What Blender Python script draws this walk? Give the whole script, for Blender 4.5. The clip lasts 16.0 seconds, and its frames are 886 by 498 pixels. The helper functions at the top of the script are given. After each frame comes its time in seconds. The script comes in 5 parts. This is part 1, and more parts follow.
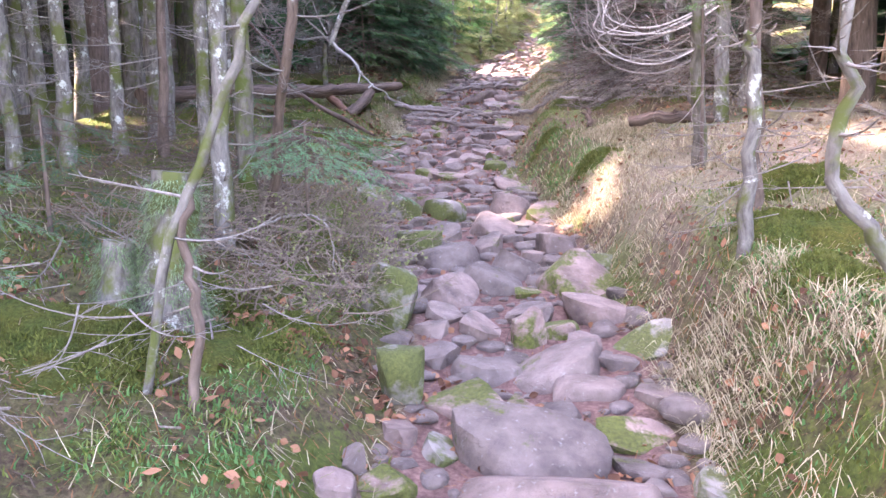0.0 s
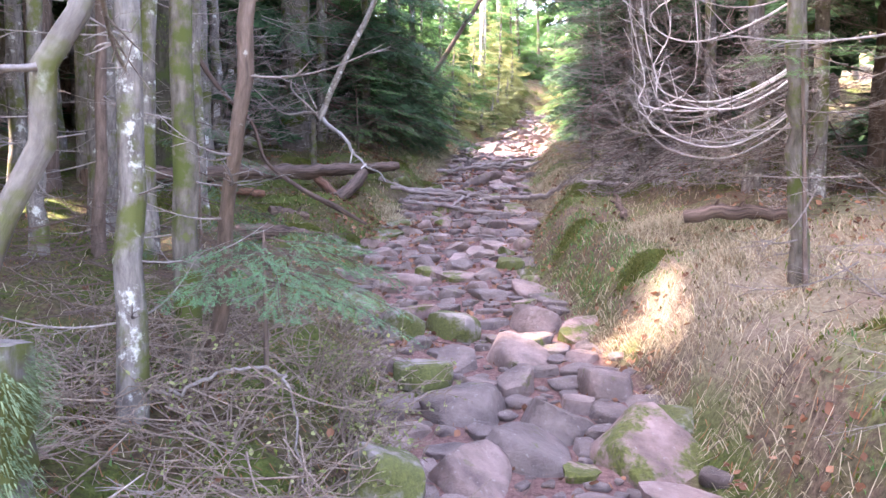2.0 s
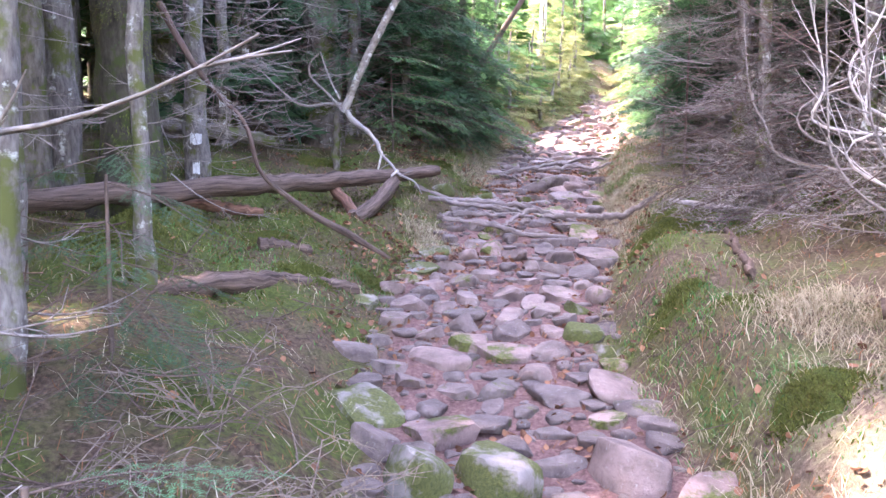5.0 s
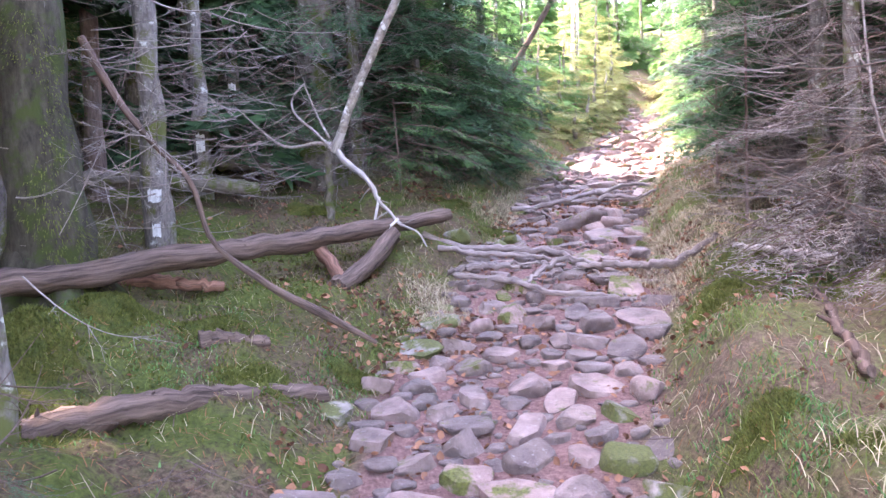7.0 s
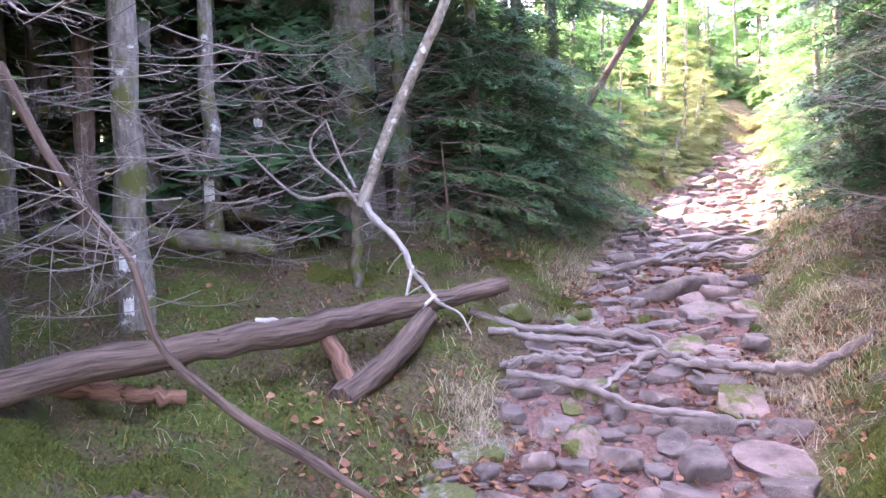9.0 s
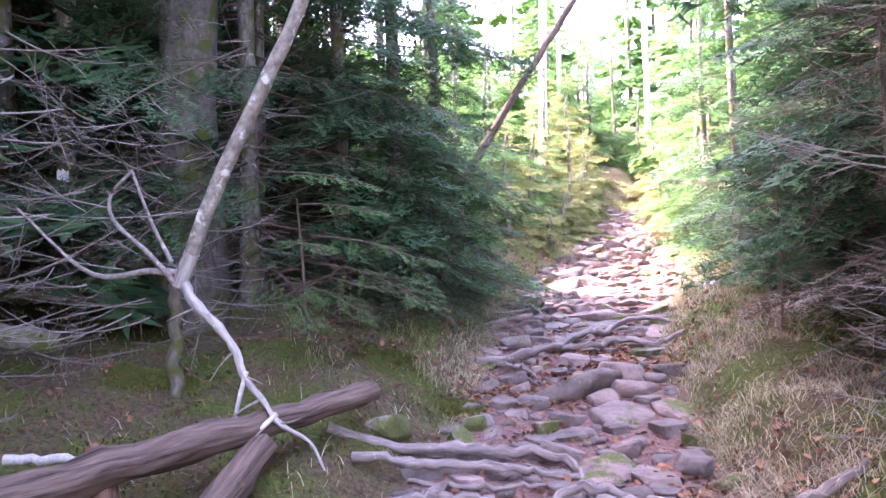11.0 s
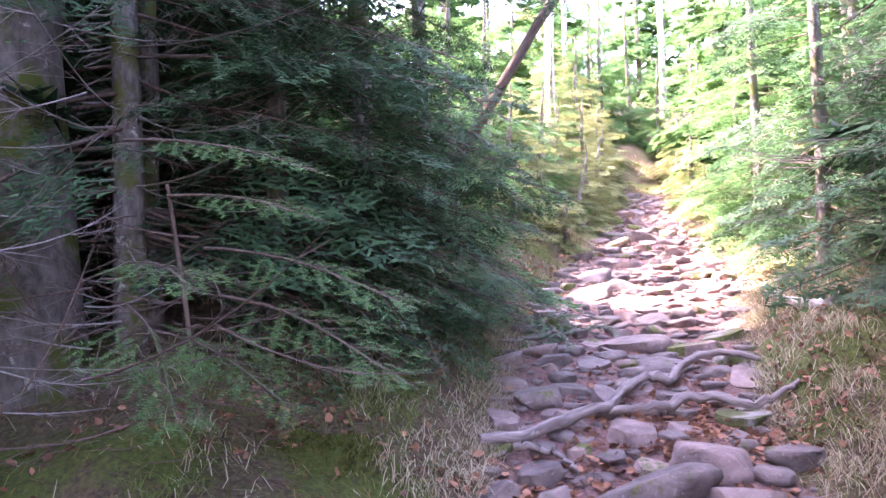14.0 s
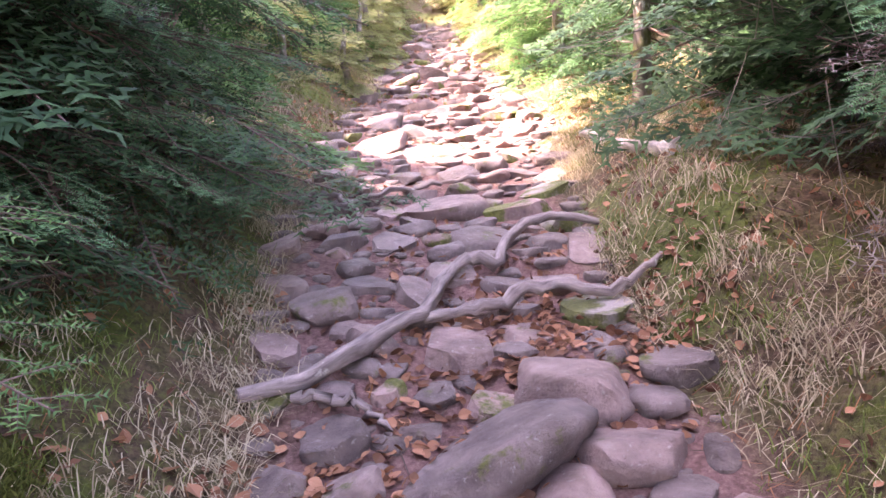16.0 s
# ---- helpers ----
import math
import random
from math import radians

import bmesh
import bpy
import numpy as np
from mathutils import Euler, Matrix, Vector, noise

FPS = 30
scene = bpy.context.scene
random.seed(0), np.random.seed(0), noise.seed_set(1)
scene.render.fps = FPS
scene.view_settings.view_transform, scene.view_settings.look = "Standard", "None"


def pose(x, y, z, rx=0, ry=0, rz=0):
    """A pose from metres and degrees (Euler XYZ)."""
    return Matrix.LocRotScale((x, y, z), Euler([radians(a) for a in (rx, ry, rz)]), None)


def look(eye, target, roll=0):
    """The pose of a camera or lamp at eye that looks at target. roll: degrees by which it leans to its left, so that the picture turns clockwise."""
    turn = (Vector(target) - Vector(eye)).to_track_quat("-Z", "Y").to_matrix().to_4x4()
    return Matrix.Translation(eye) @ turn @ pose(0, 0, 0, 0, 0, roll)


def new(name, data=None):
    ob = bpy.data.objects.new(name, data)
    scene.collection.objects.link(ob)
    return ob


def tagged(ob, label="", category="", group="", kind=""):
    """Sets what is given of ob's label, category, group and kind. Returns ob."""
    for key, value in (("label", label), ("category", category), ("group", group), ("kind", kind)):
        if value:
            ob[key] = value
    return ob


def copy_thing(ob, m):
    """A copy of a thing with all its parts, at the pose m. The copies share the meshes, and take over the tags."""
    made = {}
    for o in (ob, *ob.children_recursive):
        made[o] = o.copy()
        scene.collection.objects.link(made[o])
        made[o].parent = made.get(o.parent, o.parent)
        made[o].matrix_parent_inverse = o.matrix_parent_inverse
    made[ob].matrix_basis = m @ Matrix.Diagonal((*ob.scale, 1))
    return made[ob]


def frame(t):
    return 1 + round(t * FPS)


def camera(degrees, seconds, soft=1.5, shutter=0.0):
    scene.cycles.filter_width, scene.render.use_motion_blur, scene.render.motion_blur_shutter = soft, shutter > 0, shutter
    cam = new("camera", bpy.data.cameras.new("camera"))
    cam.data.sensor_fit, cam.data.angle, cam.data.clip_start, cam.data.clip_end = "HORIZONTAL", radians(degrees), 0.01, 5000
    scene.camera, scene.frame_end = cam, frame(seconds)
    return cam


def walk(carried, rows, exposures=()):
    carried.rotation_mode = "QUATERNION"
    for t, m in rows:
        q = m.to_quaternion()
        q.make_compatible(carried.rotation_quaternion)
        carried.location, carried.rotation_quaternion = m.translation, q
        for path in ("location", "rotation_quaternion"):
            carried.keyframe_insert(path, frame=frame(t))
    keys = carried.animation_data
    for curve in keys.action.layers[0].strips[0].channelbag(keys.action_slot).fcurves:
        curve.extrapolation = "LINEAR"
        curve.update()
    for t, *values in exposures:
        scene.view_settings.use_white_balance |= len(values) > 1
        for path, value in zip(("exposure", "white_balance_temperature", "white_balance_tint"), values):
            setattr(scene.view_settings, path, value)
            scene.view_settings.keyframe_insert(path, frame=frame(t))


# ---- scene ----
cam = camera(59.1, 16.0)
PATH = [
    (0, (-0.01, 0.242, 1.512), (-0.006, 2.215, 1.18), -0.9),
    (0.5, (-0.062, 0.537, 1.535), (-0.004, 2.525, 1.326), 0.8),
    (1, (0.018, 0.835, 1.6), (-0.021, 2.827, 1.427), -0.4),
    (1.5, (-0.043, 1.18, 1.574), (-0.074, 3.173, 1.407), -0.8),
    (2, (-0.093, 1.52, 1.618), (-0.07, 3.515, 1.474), -0.4),
    (2.5, (-0.032, 1.896, 1.66), (-0.03, 3.894, 1.569), -1.3),
    (3, (0.019, 2.173, 1.735), (-0.06, 4.169, 1.637), -2.5),
    (3.2, (-0.01, 2.311, 1.717), (-0.092, 4.307, 1.624), -2.6),
    (5.3, (-0.058, 3.54, 2.002), (-0.144, 5.527, 1.791), 1.5),
    (5.5, (-0.066, 3.697, 2.016), (-0.099, 5.691, 1.859), 1.9),
    (6, (-0.017, 4.017, 2.036), (-0.018, 6.013, 1.918), 1.7),
    (6.5, (0.153, 4.373, 2.099), (0.074, 6.367, 1.968), -1.2),
    (7, (0.159, 4.575, 2.174), (-0.069, 6.556, 2.018), -2.3),
    (7.5, (0.021, 4.911, 2.21), (-0.217, 6.892, 2.075), -2.0),
    (8, (0.07, 5.208, 2.253), (-0.178, 7.189, 2.136), -1.3),
    (8.2, (0.104, 5.37, 2.296), (-0.188, 7.346, 2.191), -1.0),
    (10.3, (0.189, 6.761, 2.452), (-0.294, 8.701, 2.399), -2.4),
    (10.5, (0.164, 6.862, 2.466), (-0.273, 8.813, 2.434), -1.9),
    (11, (0.055, 7.208, 2.501), (-0.059, 9.203, 2.578), -1.6),
    (11.5, (0.08, 7.539, 2.473), (0.011, 9.536, 2.539), -1.0),
    (12, (0.128, 7.844, 2.571), (0.066, 9.842, 2.638), -1.3),
    (12.5, (0.062, 8.214, 2.567), (0.001, 10.212, 2.634), -1.2),
    (13, (0.027, 8.499, 2.631), (-0.032, 10.497, 2.7), -1.2),
    (13.5, (0.065, 8.886, 2.703), (-0.028, 10.883, 2.756), -1.8),
    (14, (0.003, 9.223, 2.714), (-0.104, 11.22, 2.748), -2.0),
    (14.5, (-0.067, 9.573, 2.757), (-0.066, 11.572, 2.717), -3.0),
    (15, (-0.004, 9.92, 2.765), (0.092, 11.914, 2.646), -3.9),
    (15.5, (0.082, 10.163, 2.822), (0.154, 12.143, 2.545), -5.3),
    (16, (0.119, 10.485, 2.733), (0.523, 12.404, 2.34), -4.5),
]
walk(cam, [(t, look(eye, target, roll)) for t, eye, target, roll in PATH],
     exposures=((0.0, 4.75, 7200, 31), (3.0, 4.7, 7250, 32), (5.5, 5.15, 6950, 33), (8.0, 5.2, 7150, 35), (10.5, 5.1, 6950, 41), (13.0, 4.8, 6700, 45), (14.5, 4.95, 6850, 46), (16.0, 4.8, 7700, 44)))
# world, sun, exposure
SUN_TO = Vector((-0.62, 0.16, 0.77)).normalized()
world = bpy.data.worlds.new("world")
scene.world = world
world.use_nodes = True
wn = world.node_tree
sky = wn.nodes.new("ShaderNodeTexSky")
sky.sky_type = "NISHITA"
sky.sun_disc = False
sky.sun_elevation = math.asin(SUN_TO.z)
sky.sun_rotation = math.atan2(SUN_TO.x, SUN_TO.y)
sky.air_density, sky.dust_density, sky.ozone_density = 1.0, 2.5, 1.0
wn.links.new(sky.outputs[0], wn.nodes["Background"].inputs[0])
wn.nodes["Background"].inputs[1].default_value = 0.15
sun = new("sun", bpy.data.lights.new("sun", "SUN"))
sun.data.energy, sun.data.angle, sun.data.color = 2.9, radians(1.8), (1.0, 0.95, 0.87)
sun.matrix_world = look(SUN_TO * 60, (0, 0, 0))

# the trail: y, centre x, half width, height, rise of the right bank, rise of the left bank
TRAIL = np.array([
    (-8, .1, .5, -1.0, .50, .15), (0, .2, .5, .08, .52, .18), (2, .3, .5, .33, .52, .20), (3.7, .35, .52, .53, .48, .22),
    (5.2, .3, .58, .66, .48, .24), (6.8, .05, .62, .88, .44, .2), (8.0, .0, .65, 1.07, .36, .2), (9.0, .05, .72, 1.2, .28, .22),
    (9.8, .25, .75, 1.33, .24, .15), (10.4, .35, .75, 1.46, .22, .14), (11.2, .45, .65, 1.58, .24, .18), (11.9, .5, .65, 1.69, .24, .2),
])
TRAIL_UP = np.array([
    (12.7, .65, .6, 1.87, .24, .22), (13.4, .72, .63, 2.0, .25, .22), (14.5, .92, .72, 2.14, .2, .2), (16.3, 1.4, .84, 2.42, .1, .18),
    (18.3, 1.9, .78, 2.74, .08, .2), (21, 2.45, .32, 3.35, .3, .3), (23, 2.95, .2, 4.0, .3, .3), (26, 4.6, .15, 4.9, .2, .2), (32, 11, .15, 6.2, .2, .2), (80, 40, .2, 13, .3, .3),
])
TRAIL = np.vstack((TRAIL, TRAIL_UP))
rng = np.random.default_rng(7)


def smooth(t):
    t = np.clip(t, 0, 1)
    return t * t * (3 - 2 * t)


def trail(y):
    return [np.interp(y, TRAIL[:, 0], TRAIL[:, k]) for k in range(1, 6)]


LATTICE = np.random.default_rng(3).uniform(-1, 1, (128, 128))


def wob(x, y, f, s):
    """Smooth value noise in -1..1, about f radians a metre."""
    u, v = np.asarray(x) * f * .32 + 17.3 * s, np.asarray(y) * f * .32 + 9.1 * s
    u, v = .8 * u - .6 * v, .6 * u + .8 * v
    i, j = np.floor(u).astype(int), np.floor(v).astype(int)
    a, b = smooth(u - i), smooth(v - j)
    g = lambda p, q: LATTICE[p % 128, q % 128]
    return (g(i, j) * (1 - a) + g(i + 1, j) * a) * (1 - b) + (g(i, j + 1) * (1 - a) + g(i + 1, j + 1) * a) * b


def ground_z(x, y):
    x, y = np.asarray(x, float), np.asarray(y, float)
    cx, hw, zc, rr, lr = trail(y)
    d = x - cx
    r, l = d - hw, -d - hw
    z = zc + rr * smooth(r / .42) + .13 * np.clip(r - .2, 0, 6) + lr * smooth(l / .45) + .14 * np.clip(l - .2, 0, 5)
    z = z - .04 * np.exp(-(d / (hw * .7)) ** 2)
    off = smooth((np.abs(d) - hw) / .5)
    z = z + .1 * np.exp(-((x + 2.2) ** 2 + (y - 8.0) ** 2) / .35) + .1 * np.exp(-((x + 1.6) ** 2 + (y - 6.9) ** 2) / .2) + .12 * np.exp(-((x + 1.5) ** 2 + (y - 2.9) ** 2) / .3)
    near = np.exp(-(np.maximum(np.abs(x), np.abs(y - 9)) / 30) ** 2)
    return z + near * off * (.06 * wob(x, y, 4, 1) + .07 * smooth(l / .6) * np.maximum(wob(x, y, 8, 9), 0) + .05 * wob(x, y, 11, 2) + .03 * wob(x, y, 24, 3) + .012 * wob(x, y, 45, 6)) + near * (1 - off) * (.02 * wob(x, y, 12, 4) + .012 * wob(x, y, 30, 5))


def gz(x, y):
    return float(ground_z(x, y))


# ---- mesh helpers ----
class Soup:
    """Collects points and faces for one mesh."""

    def __init__(self):
        self.v, self.g, self.f, self.n = [], [], {3: [], 4: []}, 0

    def add(self, v, f, grain=None):
        v, f = np.asarray(v, float), np.asarray(f, int)
        if len(v) and len(f):
            self.v.append(v)
            self.g.append(v if grain is None else grain)
            self.f[f.shape[1]].append(f + self.n)
            self.n += len(v)

    def mesh(self, name, material, smoothed=True):
        me = bpy.data.meshes.new(name)
        v = np.vstack(self.v)
        sets = [np.vstack(self.f[k]) for k in (3, 4) if self.f[k]]
        loops = np.concatenate([s.ravel() for s in sets])
        sizes = np.concatenate([np.full(len(s), s.shape[1]) for s in sets])
        me.vertices.add(len(v))
        me.vertices.foreach_set("co", v.astype(np.float32).ravel())
        me.loops.add(len(loops))
        me.loops.foreach_set("vertex_index", loops.astype(np.int32))
        me.polygons.add(len(sizes))
        me.polygons.foreach_set("loop_start", (np.cumsum(sizes) - sizes).astype(np.int32))
        me.polygons.foreach_set("loop_total", sizes.astype(np.int32))
        me.polygons.foreach_set("use_smooth", np.full(len(sizes), smoothed))
        me.update(calc_edges=True)
        if material.get("grained"):
            at = me.attributes.new("grain", "FLOAT_VECTOR", "POINT")
            at.data.foreach_set("vector", np.vstack(self.g).astype(np.float32).ravel())
        me.materials.append(material)
        return me


def piece(name, soup, material, parent=None, label="", smoothed=True):
    ob = new(name, soup.mesh(name, material, smoothed))
    if parent:
        ob.parent = parent
    return tagged(ob, label)


def thing(name, at, label, category, group="", kind=""):
    ob = new(name)
    ob.empty_display_size = .1
    ob.location = at
    return tagged(ob, label, category, group, kind)


def spline(points, n):
    """A smooth curve through the points, n steps."""
    p = np.asarray(points, float)
    if len(p) < 3:
        return np.array([p[0] + (p[-1] - p[0]) * t for t in np.linspace(0, 1, n)])
    q = np.vstack((2 * p[0] - p[1], p, 2 * p[-1] - p[-2]))
    out = []
    for s in np.linspace(0, len(p) - 1, n):
        i = min(int(s), len(p) - 2)
        t = s - i
        a, b, c, d = q[i:i + 4]
        out.append(.5 * (2 * b + (c - a) * t + (2 * a - 5 * b + 4 * c - d) * t * t + (3 * b - a - 3 * c + d) * t ** 3))
    return np.array(out)


def tube(soup, points, radii, sides=6, rough=0.0, cap=True):
    p = np.asarray(points, float)
    n = len(p)
    r = np.interp(np.linspace(0, 1, n), np.linspace(0, 1, len(radii)), radii) if np.ndim(radii) else np.full(n, radii)
    t = np.gradient(p, axis=0)
    t /= np.linalg.norm(t, axis=1)[:, None] + 1e-9
    ref = np.where(np.abs(t[:, 2:3]) > .8, np.array([[1., 0, 0]]), np.array([[0, 0, 1.]]))
    if abs(t[0, 2]) > .8:
        ref[:] = (1, 0, 0)
    elif abs(t[:, 2]).max() < .97:
        ref[:] = (0, 0, 1)
    u = np.cross(t, ref)
    u /= np.linalg.norm(u, axis=1)[:, None] + 1e-9
    w = np.cross(t, u)
    a = np.arange(sides) * 2 * np.pi / sides
    rr = r[:, None] * (1 + rough * rng.normal(size=(n, sides)))
    v = p[:, None, :] + rr[..., None] * (np.cos(a)[None, :, None] * u[:, None, :] + np.sin(a)[None, :, None] * w[:, None, :])
    i, j = np.meshgrid(np.arange(n - 1), np.arange(sides), indexing="ij")
    k = (j + 1) % sides
    along = np.concatenate(([0], np.cumsum(np.linalg.norm(np.diff(p, axis=0), axis=1)))) + rng.uniform(0, 9)
    grain = np.stack((r[:, None] * np.cos(a)[None], r[:, None] * np.sin(a)[None], np.repeat(along[:, None], sides, 1)), -1).reshape(-1, 3)
    soup.add(v.reshape(-1, 3), np.stack((i * sides + j, (i + 1) * sides + j, (i + 1) * sides + k, i * sides + k), -1).reshape(-1, 4), grain)
    if cap:
        for e, o in ((0, 1), (n - 1, -1)):
            ring = v[e]
            m = np.vstack((ring, p[e:e + 1]))
            idx = np.arange(sides)
            f = np.stack((idx, (idx + 1) % sides, np.full(sides, sides)), -1)
            soup.add(m, f if o > 0 else f[:, ::-1])


def turn_to(d, roll=0.0):
    """A rotation that takes x to the direction d, z upwards."""
    d = np.asarray(d, float)
    d = d / np.linalg.norm(d)
    s = np.cross([0, 0, 1], d)
    s = s / (np.linalg.norm(s) + 1e-9)
    u = np.cross(d, s)
    c, k = math.cos(roll), math.sin(roll)
    return np.stack((d, c * s + k * u, -k * s + c * u), 1)


# ---- materials ----
def mat(name):
    m = bpy.data.materials.new(name)
    m.use_nodes = True
    return m, m.node_tree.nodes, m.node_tree.links, m.node_tree.nodes["Principled BSDF"]


def nnoise(n, l, scale, detail=6, rough=.6, vec=None):
    t = n.new("ShaderNodeTexNoise")
    t.inputs["Scale"].default_value, t.inputs["Detail"].default_value, t.inputs["Roughness"].default_value = scale, detail, rough
    if vec:
        l.new(vec, t.inputs["Vector"])
    return t.outputs[0]


def ramp(n, l, fac, stops):
    r = n.new("ShaderNodeValToRGB")
    while len(r.color_ramp.elements) < len(stops):
        r.color_ramp.elements.new(.5)
    for e, (p, c) in zip(r.color_ramp.elements, stops):
        e.position, e.color = p, (*c, 1) if len(c) == 3 else c
    l.new(fac, r.inputs[0])
    return r.outputs[0]


def blend(n, l, fac, a, b, mode="MIX"):
    x = n.new("ShaderNodeMix")
    x.data_type, x.blend_type = "RGBA", mode
    for s, i in ((fac, 0), (a, 6), (b, 7)):
        if isinstance(s, (int, float)):
            x.inputs[i].default_value = s
        elif isinstance(s, tuple):
            x.inputs[i].default_value = (*s, 1)
        else:
            l.new(s, x.inputs[i])
    return x.outputs[2]


def math_node(n, l, op, a, b=0.0):
    x = n.new("ShaderNodeMath")
    x.operation = op
    for s, i in ((a, 0), (b, 1)):
        if isinstance(s, (int, float)):
            x.inputs[i].default_value = s
        else:
            l.new(s, x.inputs[i])
    return x.outputs[0]


def bump(n, l, bsdf, height, strength=.4, dist=.01):
    b = n.new("ShaderNodeBump")
    b.inputs["Strength"].default_value, b.inputs["Distance"].default_value = strength, dist
    l.new(height, b.inputs["Height"])
    l.new(b.outputs[0], bsdf.inputs["Normal"])


def bark(name, dark, light, scale=30, lichen=None, lichen_amount=.5, moss=None, stretch=.22, rough=.9, depth=.6):
    m, n, l, b = mat(name)
    m["grained"] = True
    ga = n.new("ShaderNodeAttribute")
    ga.attribute_name = "grain"
    g = ga.outputs["Vector"]
    mp = n.new("ShaderNodeMapping")
    mp.inputs["Scale"].default_value = (1, 1, stretch)
    l.new(g, mp.inputs[0])
    grain = nnoise(n, l, scale, 7, .65, mp.outputs[0])
    col = ramp(n, l, grain, [(.3, dark), (.7, light)])
    if lichen:
        spots = ramp(n, l, nnoise(n, l, 11, 6, .7, g), [(lichen_amount, (0, 0, 0)), (lichen_amount + .08, (1, 1, 1))])
        col = blend(n, l, spots, col, lichen)
    if moss:
        mm = ramp(n, l, nnoise(n, l, 5, 5, .65, g), [(.5, (0, 0, 0)), (.6, (1, 1, 1))])
        col = blend(n, l, mm, col, moss)
    l.new(col, b.inputs["Base Color"])
    b.inputs["Roughness"].default_value = rough
    b.inputs["Specular IOR Level"].default_value = .2
    bump(n, l, b, grain, depth, .012)
    return m


def leafy(name, a, b_, trans=.35, vary=.5, rough=.55):
    """Foliage: thin, lets some light through, each island of its own tone."""
    m, n, l, b = mat(name)
    isl = n.new("ShaderNodeNewGeometry").outputs["Random Per Island"]
    g = n.new("ShaderNodeNewGeometry").outputs["Position"]
    big = nnoise(n, l, 2.2, 3, .5, g)
    f = math_node(n, l, "ADD", math_node(n, l, "MULTIPLY", isl, vary), math_node(n, l, "MULTIPLY", big, 1 - vary))
    col = ramp(n, l, f, [(.2, a), (.8, b_)])
    l.new(col, b.inputs["Base Color"])
    b.inputs["Roughness"].default_value = rough
    b.inputs["Specular IOR Level"].default_value = .12
    t = n.new("ShaderNodeBsdfTranslucent")
    l.new(col, t.inputs[0])
    x = n.new("ShaderNodeMixShader")
    x.inputs[0].default_value = trans
    l.new(b.outputs[0], x.inputs[1])
    l.new(t.outputs[0], x.inputs[2])
    l.new(x.outputs[0], n["Material Output"].inputs[0])
    return m


BARK_GREY = bark("bark_grey", (.062, .052, .046), (.225, .20, .182), 40, (.46, .46, .42), .58, (.085, .095, .03), .3)
BARK_BIRCH = bark("bark_birch", (.11, .092, .078), (.36, .315, .27), 30, (.55, .53, .49), .57, None, .8, .85, .5)
BARK_STOUT = bark("bark_stout", (.045, .039, .033), (.165, .145, .128), 20, (.30, .29, .27), .62, (.06, .075, .016), .6, .9, .8)
BARK_BROWN = bark("bark_brown", (.06, .042, .035), (.19, .135, .11), 40, (.33, .32, .29), .64)
BARK_MOSSY = bark("bark_mossy", (.05, .042, .032), (.19, .165, .14), 26, (.095, .105, .035), .56, (.07, .085, .022), .35)
# darker mossy bark for the thick trunk and its root flare
BARK_DARK_MOSSY = bark("bark_dark_mossy", (.022, .019, .015), (.085, .075, .055), 24, (.06, .085, .04), .6, (.045, .06, .018), .4)
BARK_DEAD = bark("bark_dead", (.15, .13, .115), (.44, .40, .365), 55, (.6, .58, .54), .6, None, .12, .85, .4)
TWIG_GREY = bark("twig_grey", (.11, .088, .08), (.31, .268, .245), 60, (.5, .5, .46), .6, None, 1, .9, .1)
TWIG_PALE = bark("twig_pale", (.30, .26, .24), (.58, .52, .48), 60, None, .5, None, 1, .85, .1)
TWIG_BROWN = bark("twig_brown", (.05, .035, .029), (.165, .115, .093), 60, None, .5, None, 1, .9, .1)
TWIG_SHRUB = bark("twig_shrub", (.09, .064, .05), (.30, .23, .185), 60, (.44, .42, .37), .62, None, 1, .9, .1)
LOG_WOOD = bark("log_wood", (.02, .013, .010), (.19, .13, .105), 50, (.10, .11, .04), .66, None, .07, .9, 1.0)
LOG_RED = bark("log_red", (.055, .028, .02), (.28, .145, .10), 55, None, .5, None, .08, .9, .9)
ROOT_WOOD = bark("root_wood", (.08, .06, .055), (.31, .25, .23), 55, (.38, .35, .31), .62, None, .15, .75, .6)
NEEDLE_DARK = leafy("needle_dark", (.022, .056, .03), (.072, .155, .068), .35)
# lighter needle copy: on sunny trees and front boughs, brightness put into the colour
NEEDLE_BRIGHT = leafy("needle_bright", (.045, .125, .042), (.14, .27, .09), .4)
NEEDLE_GREYED = leafy("needle_greyed", (.14, .12, .108), (.34, .30, .275), .3)
NEEDLE_BLUE = leafy("needle_blue", (.06, .17, .085), (.17, .36, .17), .4)
NEEDLE_YELLOW = leafy("needle_yellow", (.13, .165, .055), (.33, .34, .15), .4)
DEAD_NEEDLE = leafy("dead_needle", (.16, .07, .03), (.34, .16, .08), .3)
GRASS_DRY = leafy("grass_dry", (.27, .215, .135), (.52, .44, .31), .3, .7)
GRASS_GREEN = leafy("grass_green", (.07, .11, .025), (.2, .25, .07), .35, .6)
MOSS_FUZZ = leafy("moss_fuzz", (.045, .056, .014), (.15, .168, .042), .2, .45, .9)
LEAF_LITTER = leafy("leaf_litter", (.10, .046, .028), (.36, .175, .105), .2, .9, .6)
LICHEN_TUFT = leafy("lichen_tuft", (.075, .115, .055), (.22, .29, .16), .2, .6, .9)
BLAZE = bark("blaze_paint", (.36, .36, .35), (.66, .66, .65), 40, None, .5, None, .5, .7, .3)


